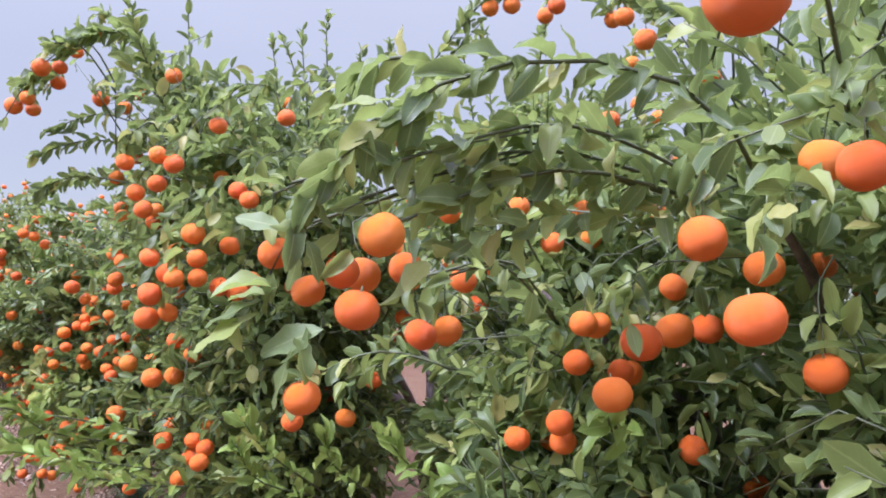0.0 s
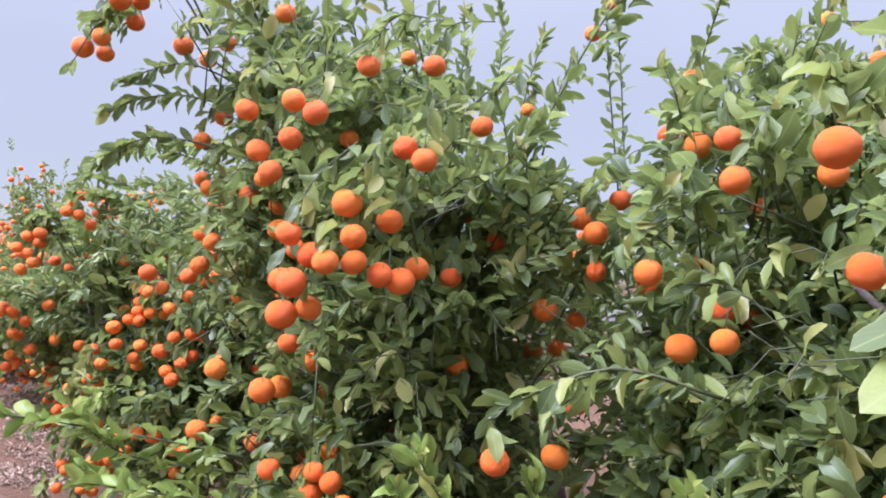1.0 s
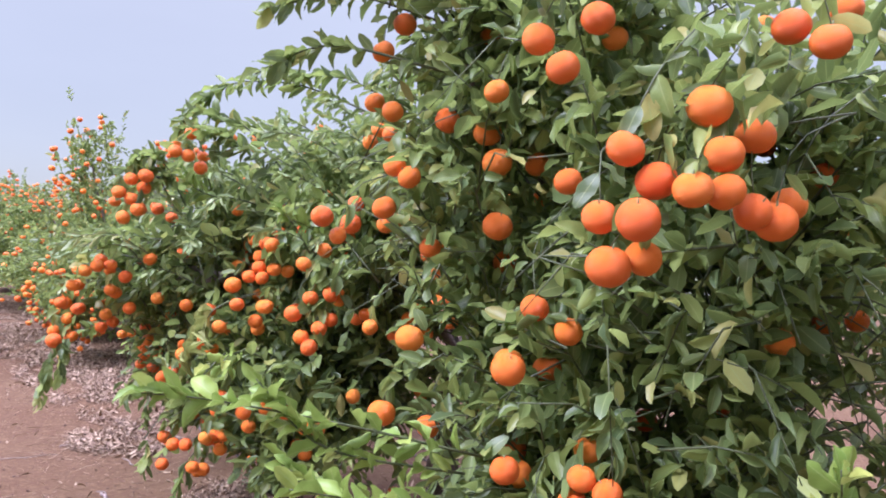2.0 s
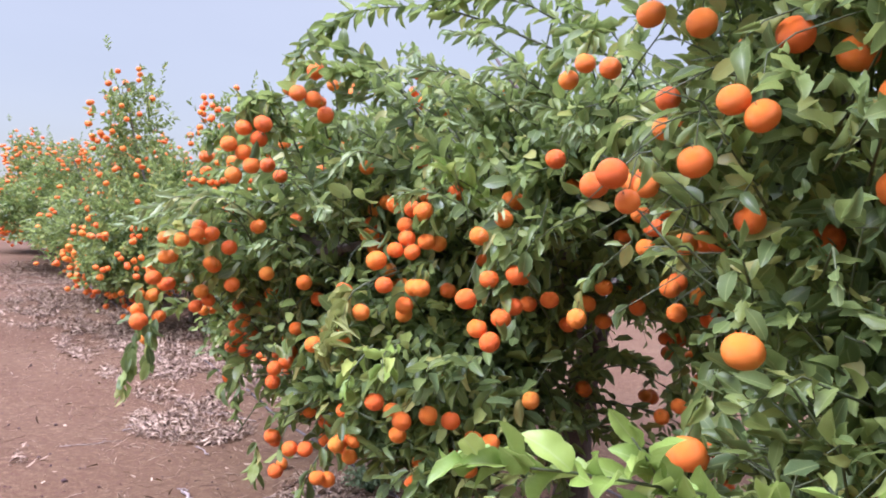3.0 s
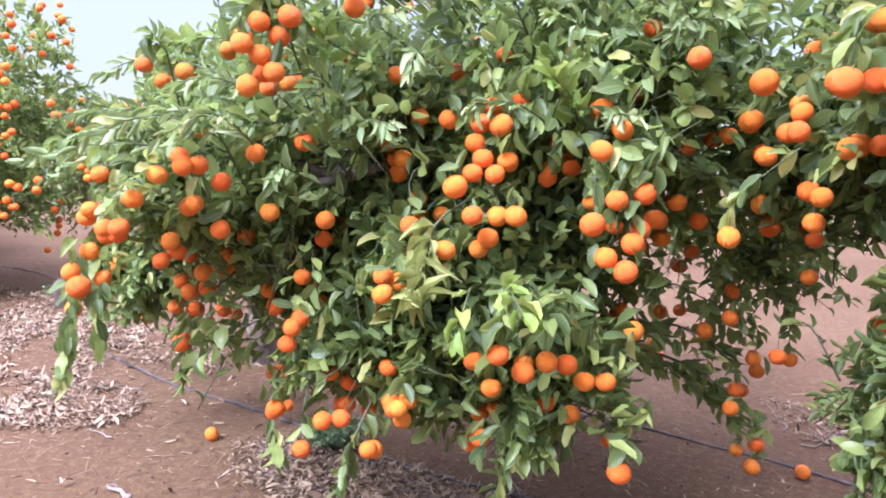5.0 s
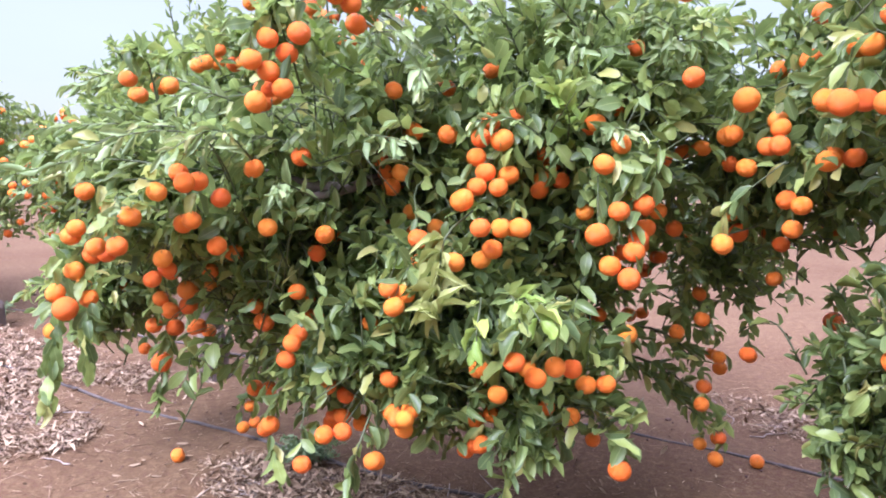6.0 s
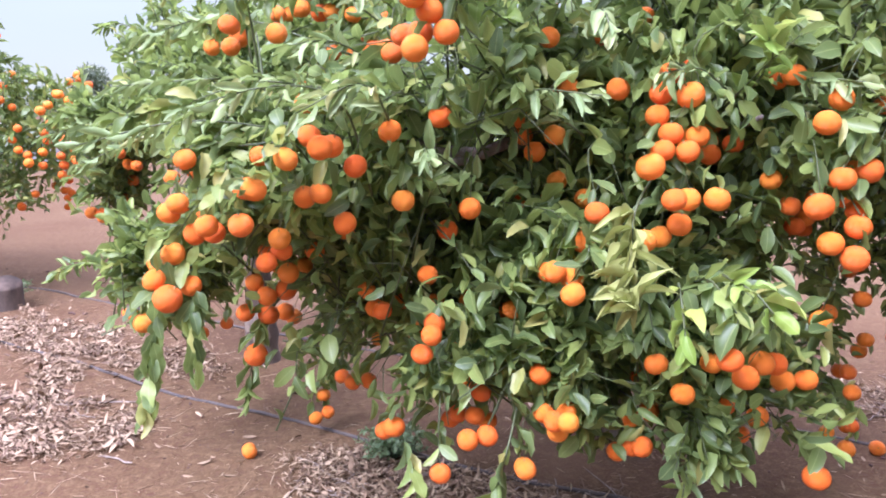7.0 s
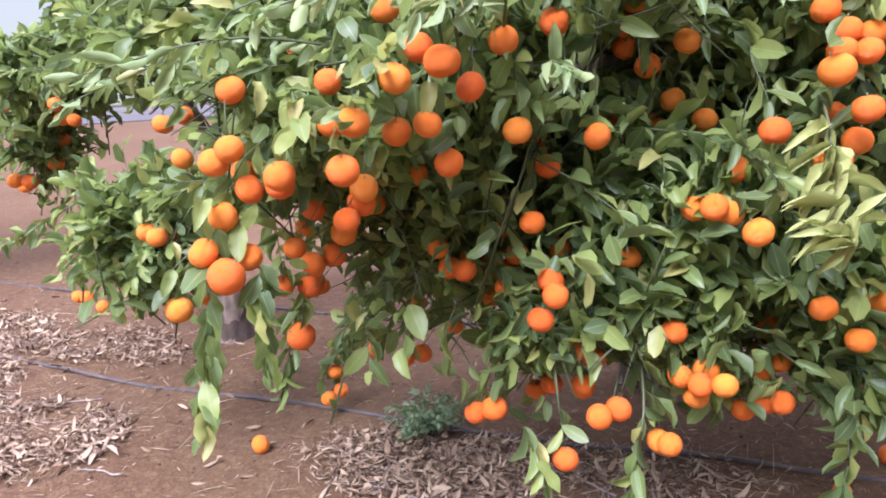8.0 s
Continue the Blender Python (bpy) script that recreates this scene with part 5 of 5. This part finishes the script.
mandarin_tree(
    TREE + ", bare pale trunk", (1.83, 0, 0), [(1.83, 0, 0), (1.84, -0.02, 0.4), (1.80, -0.04, 0.85)],
    [[(1.80, -0.04, 0.8), (1.6, -0.5, 1.15), (1.4, -0.9, 1.1)], [(1.80, -0.04, 0.8), (1.95, -0.15, 1.25), (2.3, -0.2, 1.6)], [(1.80, -0.04, 0.8), (1.6, 0.0, 1.4), (1.5, -0.2, 1.8)]],
    [(1.45, -0.45, 1.40, 0.50, 0.50, 0.32), (1.38, -0.98, 0.76, 0.27, 0.30, 0.24), (2.45, -0.36, 0.95, 0.20, 0.22, 0.22), (1.45, 0.00, 1.72, 0.50, 0.50, 0.40), (1.05, -0.48, 1.46, 0.42, 0.46, 0.32), (2.12, -0.12, 1.55, 0.40, 0.42, 0.38), (2.30, -0.42, 1.22, 0.30, 0.28, 0.20)],
    [(1.299, -0.976, 0.736, 0.026, -130), (1.465, -0.640, 0.414, 0.027, -144), (1.529, -0.718, 0.381, 0.028, -139), (1.906, -0.696, 0.365, 0.028, -136), (1.986, -0.699, 1.117, 0.027, -137), (1.988, -0.687, 0.390, 0.028, -146), (2.059, -0.554, 1.050, 0.027, -136), (2.085, -0.636, 0.371, 0.027, -147), (2.175, -0.503, 1.050, 0.029, -137), (2.370, -0.327, 0.948, 0.031, -137), (2.396, -0.360, 0.853, 0.035, -137), (2.466, -0.438, 0.785, 0.035, -142), (2.527, -0.457, 0.790, 0.033, -143), (2.695, -0.270, 0.731, 0.031, -142)], 14,
    shoots=[[(2.1, -0.5, 0.75), (2.35, -0.62, 0.6), (2.56, -0.69, 0.51)], [(2.0, -0.5, 1.25), (2.3, -0.6, 1.30), (2.55, -0.66, 1.22)], [(2.2, -0.2, 1.6), (2.45, -0.25, 1.72), (2.62, -0.28, 1.70)]],
    sage=[[(1.9, -0.5, 1.2), (2.15, -0.7, 1.24), (2.4, -0.8, 1.16)], [(2.0, -0.4, 1.3), (2.2, -0.55, 1.36), (2.4, -0.6, 1.34)]])

far = mandarin_tree(
    "rounded mandarin tree full of small orange fruit beside the lane", (5.5, 0, 0), [(5.5, 0, 0), (5.5, -0.05, 0.4), (5.45, -0.1, 0.8)],
    [[(5.46, -0.1, 0.7), (5.7, -0.5, 1.4), (5.85, -0.7, 2.3)], [(5.46, -0.1, 0.7), (5.1, -0.1, 1.4), (4.8, 0.0, 2.1)]],
    [(4.65, 0.15, 1.10, 0.72, 0.70, 0.62), (4.15, 0.45, 1.15, 0.50, 0.42, 0.50), (5.50, -0.25, 1.10, 1.00, 1.00, 0.75), (5.85, -0.65, 1.95, 0.42, 0.42, 0.70), (4.65, 0.05, 1.75, 0.50, 0.50, 0.66), (5.30, -0.80, 0.70, 0.80, 0.55, 0.45)],
    [], 15, loose=420, density=105, picked=0, profile=COARSE, fruit_meshes=FAR_FRUIT, upright=6)
for k, (a, p, tall) in enumerate(((7.4, -0.6, 0.80), (9.6, -0.2, 0.85), (12.0, 0.1, 0.9), (14.6, 0.0, 0.95))):
    copy_thing(far, Matrix.Translation(spot(a, p)) @ pose(0, 0, 0, 0, 0, 75 * k + 130) @ Matrix.Diagonal((1.1, 1.1, tall, 1)))


# ---- ground ----
def ground_sheet():
    """One sheet of soil: fine near the row, wider and wider out to the horizon."""
    near = np.arange(-7.0, 7.01, 0.07)
    far_out = 7.0 * 1.22 ** np.arange(1, 25)
    line = np.concatenate([-far_out[::-1], near, far_out])
    x, y = np.meshgrid(line - 1.5, line + 5.0, indexing="ij")
    z = np.zeros_like(x)
    for i in range(x.shape[0]):
        for j in range(x.shape[1]):
            if abs(x[i, j]) < 14 and abs(y[i, j] - 5) < 14:
                z[i, j] = 0.022 * noise.noise((x[i, j] * 0.9, y[i, j] * 0.9, 0)) + 0.010 * noise.noise((x[i, j] * 4, y[i, j] * 4, 3)) + 0.004 * noise.noise((x[i, j] * 11, y[i, j] * 11, 5))
    n = len(line)
    i, j = np.meshgrid(np.arange(n - 1), np.arange(n - 1), indexing="ij")
    quads = np.stack([i * n + j, (i + 1) * n + j, (i + 1) * n + j + 1, i * n + j + 1], -1).reshape(-1, 4)
    return mesh_of("ground", np.stack([x, y, z], -1).reshape(-1, 3), (np.zeros((0, 3)), quads))


ground = part("ground", ground_sheet(), SOIL)
tagged(ground, "reddish brown orchard soil with wheel-worn lane", "ground", kind="structure")


def level(x, y):
    return 0.022 * noise.noise((x * 0.9, y * 0.9, 0)) + 0.010 * noise.noise((x * 4, y * 4, 3)) + 0.004 * noise.noise((x * 11, y * 11, 5))


DRIFTS = ((2.05, -1.08, 0.45, 0.36), (0.48, -0.86, 0.50, 0.24), (-0.05, -0.70, 0.55, 0.15), (-1.10, 1.00, 0.50, 0.30), (3.60, -0.55, 1.20, 0.65), (4.60, -1.00, 1.10, 0.45), (7.60, -1.10, 2.60, 0.55),
          (2.60, -0.30, 0.75, 0.30), (-2.0, -0.9, 1.6, 0.35), (10.5, -0.9, 2.0, 0.6), (1.9, -2.1, 0.30, 0.15), (5.0, -0.60, 1.70, 0.60), (3.30, -0.85, 0.90, 0.50), (6.4, -1.30, 1.2, 0.45))


def litter(count, seed):
    """Dry fallen leaves in drifts along the lane side of the row, thinly strewn between them."""
    rng = np.random.default_rng(seed)
    share = np.array([d[2] * d[3] * (2.4 if k < 2 else 1.0) for k, d in enumerate(DRIFTS)])
    share /= share.sum()
    rows = []
    while len(rows) < count:
        if rng.random() < 0.02:
            a, p = rng.uniform(-4.5, 11), rng.uniform(-2.3, 0.4)
        else:
            which = rng.choice(len(DRIFTS), p=share)
            a0, p0, ra, rp = DRIFTS[which]
            turn, far_off = rng.uniform(0, 6.28), rng.random() ** 0.6
            a, p = a0 + ra * math.cos(turn) * far_off, p0 + rp * math.sin(turn) * far_off
            gap = noise.noise((a * 2.2, p * 4.0, 7.0)) + 0.6 * noise.noise((a * 6, p * 9, 2.0))
            if gap + rng.normal(0, 0.10) < 0.5 * far_off - (0.55 if which < 2 else 0.34):
                continue
        place = spot(a, p)
        rows.append((place.x, place.y, level(place.x, place.y) + rng.uniform(0.001, 0.030)))
    n = len(rows)
    turn = rng.uniform(0, 6.28, n)
    along = np.stack([np.cos(turn), np.sin(turn), rng.normal(0, 0.28, n)], -1)
    whole = rng.random(n) < 0.25
    normal = np.array((0, 0, 1.0)) + rng.normal(0, 0.5, (n, 3))
    size = np.where(whole, rng.uniform(0.030, 0.068, n), rng.uniform(0.008, 0.042, n))
    wide = size * np.where(whole, rng.uniform(0.16, 0.36, n), rng.uniform(0.05, 0.34, n))
    return leaf_mesh(np.array(rows), along, normal, size, wide, rng.uniform(0.1, 1.2, n) * np.where(rng.random(n) < 0.4, -1, 1), rng.normal(0, 0.9, n), COARSE)


v, t, q, uv = litter(60000, 3)
tagged(part("leaf_litter", mesh_of("leaf_litter", v, (t, q), uv=uv), LITTER), "drifts of dry curled tan leaves on the soil", "leaf litter", kind="stuff")


def straw(count, seed):
    """Short dry stalks and crumbs strewn over the soil."""
    rng = np.random.default_rng(seed)
    rows = []
    for _ in range(count):
        if rng.random() < 0.5:
            place = spot(rng.uniform(-3, 8), rng.normal(-0.9, 0.75))
        else:
            a0, p0, ra, rp = DRIFTS[rng.integers(0, 8)]
            place = spot(a0 + ra * rng.normal(0, 0.5), p0 + rp * rng.normal(0, 0.55))
        rows.append((place.x, place.y, level(place.x, place.y) + rng.uniform(0.001, 0.006)))
    turn = rng.uniform(0, 6.28, count)
    along = np.stack([np.cos(turn), np.sin(turn), rng.normal(0, 0.08, count)], -1)
    normal = np.array((0, 0, 1.0)) + rng.normal(0, 0.6, (count, 3))
    size = rng.uniform(0.008, 0.05, count) * np.where(rng.random(count) < 0.25, 3.0, 1.0)
    return leaf_mesh(np.array(rows), along, normal, size, np.minimum(size * 0.3, rng.uniform(0.0015, 0.005, count)), rng.uniform(0.4, 1.2, count), rng.uniform(-0.5, 0.5, count), COARSE)


v, t, q, uv = straw(15000, 8)
tagged(part("straw", mesh_of("straw", v, (t, q), uv=uv), LITTER), "short dry stalks and crumbs strewn over the soil", "straw", kind="stuff")

# two drip hoses along the row, one on each side of the trunks
def drip_hose(p, bow, seed, label):
    line = [(a, p + 0.03 * math.sin(a * 1.3 + bow) + 0.015 * math.sin(a * 4.3 + seed), 0) for a in np.linspace(-5.5, 14, 60)]
    pts = spots(bend(line, 200))
    pts[:, 2] = [level(x, y) + 0.003 + 0.009 * noise.noise((x * 1.7, y * 1.7, seed)) for x, y, _ in pts]
    v, t, q = tube(pts, np.full(200, 0.0085), 8)
    tagged(part("drip_hose", mesh_of("drip_hose", v, (t, q)), HOSE), label, "hose", "irrigation hoses")


drip_hose(-0.55, 3.6, 9, "dusty black plastic irrigation hose on the soil before the trunks")
drip_hose(0.38, 1.0, 4, "dusty black plastic irrigation hose on the soil behind the trunks")


# ---- things on the ground ----
def lump(rng, r):
    """A small uneven clod, sunk a little."""
    bm = bmesh.new()
    bmesh.ops.create_icosphere(bm, subdivisions=1, radius=r)
    stretch = rng.uniform(0.6, 1.3, 3) * (1, 1, 0.65)
    v = np.array([tuple(x.co) for x in bm.verts]) * stretch * rng.uniform(0.75, 1.2, (len(bm.verts), 1))
    f = np.array([[x.index for x in face.verts] for face in bm.faces])
    bm.free()
    return v, f


def clods(count, seed):
    rng = np.random.default_rng(seed)
    pieces = []
    for _ in range(count):
        a, p = rng.uniform(-2.5, 9), rng.uniform(-3.2, 0.8)
        place = spot(a, p)
        r = rng.choice((0.004, 0.006, 0.009, 0.015), p=(0.4, 0.35, 0.2, 0.05))
        v, f = lump(rng, r)
        pieces.append((v + (place.x, place.y, level(place.x, place.y) + r * 0.3), f, np.zeros((0, 4), int)))
    return joined(pieces)


v, t, q = clods(900, 5)
tagged(part("soil_clods", mesh_of("soil_clods", v, (t, q), smooth=False), CLOD), "small dark clods scattered over the soil", "clods", kind="stuff")


def stick(a, p, turn, long, thick, seed, label="thin dry grey stick lying on the soil"):
    """A crooked dry stick with a side spur."""
    rng = np.random.default_rng(seed)
    way = np.array((math.cos(turn), math.sin(turn), 0))
    place = np.array(spot(a, p))
    pts = [place + way * long * s + np.append(rng.normal(0, 0.012, 2), 0) for s in np.linspace(-0.5, 0.5, 5)]
    pts = bend(pts, 9)
    pts[:, 2] = [level(x, y) + thick * 0.9 + 0.004 for x, y, _ in pts]
    spur = bend([pts[5], pts[5] + np.append(rng.normal(0, 0.03, 2), 0.012), pts[5] + np.append(rng.normal(0, 0.05, 2), 0.02)], 4)
    v, t, q = joined([tube(pts, np.linspace(thick, thick * 0.45, 9), 6), tube(spur, np.linspace(thick * 0.5, thick * 0.2, 4), 5)])
    tagged(part("stick", mesh_of("stick", v, (t, q)), STICK), label, "stick", "fallen sticks")


stick(0.97, -1.42, 2.2, 0.17, 0.011, 1, "pale broken piece of wood on the soil")
rng = np.random.default_rng(21)
for k in range(46):
    a0, p0, ra, rp = DRIFTS[k % 4 if k % 3 else 1]
    stick(a0 + ra * rng.normal(0, 0.6), p0 + rp * rng.normal(0, 0.7), rng.uniform(0, 3.14), rng.uniform(0.12, 0.42), rng.uniform(0.0018, 0.0042), 30 + k)


def fallen(a, p, r, label):
    place = spot(a, p)
    fruit = part("fallen_mandarin", FRUIT[k % 4], RIND)
    fruit.matrix_basis = Matrix.LocRotScale(Vector((place.x, place.y, level(place.x, place.y) + r * 0.80)), Euler((1.1, 0.4, a)), (r, r, r))
    tagged(fruit, label, "mandarin", "fallen fruit")
    part("calyx", CALYX, STALK, fruit)


for k, (a, p, r) in enumerate(((1.12, -0.90, 0.031), (-0.78, -0.42, 0.032), (-0.62, -0.66, 0.026), (-1.0, 0.3, 0.03))):
    fallen(a, p, r, "ripe orange mandarin fallen onto the soil")


def weed(a, p, spread, seed, label):
    """A low mat of small grey-green leaves on creeping stems."""
    rng = np.random.default_rng(seed)
    foot = np.array(spot(a, p))
    foot[2] = level(foot[0], foot[1])
    plant = new("weed")
    plant.location = foot
    tagged(plant, label, "weed")
    stems, sets = [], []
    for _ in range(46):
        turn, long = rng.uniform(0, 6.28), spread * rng.uniform(0.3, 1.0)
        end = np.array((math.cos(turn) * long, math.sin(turn) * long, rng.uniform(0.03, 0.13)))
        curve = bend([np.array((0, 0, 0.0)), end * (0.5, 0.5, 0.9), end], 6)
        stems.append(tube(curve, np.linspace(0.002, 0.0008, 6), 3))
        sets.append(shoot_leaves(rng, curve, 15, 0.026, 1.2, 0.15, -0.1, 0.8))
    v, t, q = joined(stems)
    tagged(part("stem_mass", mesh_of("stem_mass", v, (t, q)), TWIG, plant), kind="stuff")
    v, t, q, uv = leaf_mesh(*stack(sets), profile=COARSE)
    tagged(part("foliage", mesh_of("foliage", v, (t, q), uv=uv), WEED, plant), kind="stuff")


weed(0.62, -0.66, 0.17, 61, "low grey-green weed growing beside the hose")
weed(4.1, 0.0, 0.20, 62, "green weed sprouting beside a cut stump")

# cut stump of a missing tree
bm = bmesh.new()
for i in range(7):
    z = 0.26 * i / 6
    for j in range(14):
        turn = 6.2832 * j / 14
        r = (0.115 - 0.05 * min(1, z / 0.1) * 0.5) * (1 + 0.10 * math.sin(3 * turn + z * 9) + 0.05 * math.sin(7 * turn))
        bm.verts.new((r * math.cos(turn), r * math.sin(turn), z + (0.03 * math.sin(turn) if i == 6 else 0)))
bm.verts.ensure_lookup_table()
for i in range(6):
    for j in range(14):
        a, b = i * 14 + j, i * 14 + (j + 1) % 14
        bm.faces.new((bm.verts[a], bm.verts[b], bm.verts[b + 14], bm.verts[a + 14]))
bm.faces.new([bm.verts[84 + j] for j in range(14)])
stump = part("stump", bm_mesh("stump", bm), TRUNK_BARK)
stump.location = spot(3.98, -0.06, -0.08)
tagged(stump, "grey weathered tree stump cut low in the row", "stump")

# ---- distance: road, verge, bushes, sign ----
def strip(name, y0, y1, z, mat, label, category):
    bm = bmesh.new()
    cols = np.linspace(-320, 320, 81)
    for y in (y0, y0 + 0.02, y1 - 0.02, y1):
        for x in cols:
            bm.verts.new((x, y + 0.4 * math.sin(x * 0.03), z if y not in (y0, y1) else -0.05))
    bm.verts.ensure_lookup_table()
    for r in range(3):
        for c in range(80):
            i = r * 81 + c
            bm.faces.new((bm.verts[i], bm.verts[i + 1], bm.verts[i + 82], bm.verts[i + 81]))
    tagged(part(name, bm_mesh(name, bm, False), mat), label, category, kind="structure")


strip("road", 22.0, 29.0, 0.03, TARMAC, "grey asphalt road crossing beyond the orchard", "road")
strip("verge", 30.0, 75.0, 0.06, GRASS, "green grassy verge beyond the road", "grass")


def bush(x, y, wide, tall, seed, trunk_high, label, category):
    """A far bush or tree: short stems and a crown of many small leaf clumps."""
    rng = np.random.default_rng(seed)
    thing = new("tree" if trunk_high > 1 else "bush")
    thing.location = (x, y, 0)
    tagged(thing, label, category, "trees beyond the road")
    centres = []
    for i in range(7):
        turn = i * 2.4
        r = wide * 0.28 * math.sqrt(i / 6)
        top = np.array((r * math.cos(turn), r * math.sin(turn), trunk_high + (tall - trunk_high) * rng.uniform(0.35, 0.75)))
        centres.append(top)
        v, t, q = tube(bend([(0, 0, 0), top * (0.3, 0.3, 0.5), top], 6), np.linspace(0.03 * tall * 0.5, 0.02, 6), 6)
        part("trunk" if i == 0 else "limb", mesh_of("limb", v, (t, q)), BARK, thing)
    n = 2600
    pick = rng.integers(0, 7, n)
    u = unit(rng.normal(0, 1, (n, 3)))
    base = np.array(centres)[pick] + u * (wide * 0.26, wide * 0.26, (tall - trunk_high) * 0.27) * rng.uniform(0.5, 1.05, (n, 1))
    base[:, 2] = np.maximum(base[:, 2], 0.1)
    size = np.full(n, 0.055 * tall) * rng.uniform(0.6, 1.3, n)
    v, t, q, uv = leaf_mesh(base, u + rng.normal(0, 0.6, (n, 3)), rng.normal(0, 1, (n, 3)), size, size * 0.5, rng.uniform(0, 0.5, n), rng.uniform(0, 0.8, n), COARSE)
    tagged(part("crown", mesh_of("crown", v, (t, q), uv=uv), FAR_LEAF, thing), kind="stuff")


bush(-4.1, 110.0, 5.6, 7.2, 71, 1.6, "grey-green eucalyptus tree standing beyond the road", "tree")
for k, (x, y, wide, tall) in enumerate(((1.5, 84, 5.5, 2.6), (6.5, 88, 6.5, 2.9), (12, 86, 6, 2.6), (-9, 92, 6.5, 2.8), (18, 90, 7, 3.0), (-16, 96, 7, 3.2))):
    bush(x, y, wide, tall, 80 + k, 0.2, "low grey-green bush beyond the road", "bush")

# road sign: yellow diamond with a T
sign = new("road_sign")
sign.location = (-1.62, 36.0, 0)
tagged(sign, "yellow diamond road sign with black T symbol on a post", "road sign")


def plate(name, corners, thick, mat, front):
    """A flat plate through corners (x, z), standing upright and facing the orchard."""
    bm = bmesh.new()
    a = [bm.verts.new((x, front, z)) for x, z in corners]
    b = [bm.verts.new((x, front + thick, z)) for x, z in corners]
    bm.faces.new(a)
    bm.faces.new(b[::-1])
    for i in range(len(a)):
        j = (i + 1) % len(a)
        bm.faces.new((a[j], a[i], b[i], b[j]))
    bmesh.ops.recalc_face_normals(bm, faces=bm.faces)
    part(name, bm_mesh(name, bm, False), mat, sign)


plate("panel", [(0, 1.44), (0.5, 1.94), (0, 2.44), (-0.5, 1.94)], 0.004, SIGN_YELLOW, 0.0)
plate("crossbar", [(-0.24, 2.0), (0.24, 2.0), (0.24, 2.09), (-0.24, 2.09)], 0.003, SIGN_BLACK, -0.006)
plate("stem", [(-0.05, 1.72), (0.05, 1.72), (0.05, 1.997), (-0.05, 1.997)], 0.003, SIGN_BLACK, -0.006)
v, t, q = tube([(0, 0.03, 0), (0, 0.03, 1.2), (0, 0.03, 2.3)], [0.025, 0.025, 0.025], 8)
part("post", mesh_of("post", v, (t, q)), POST, sign)
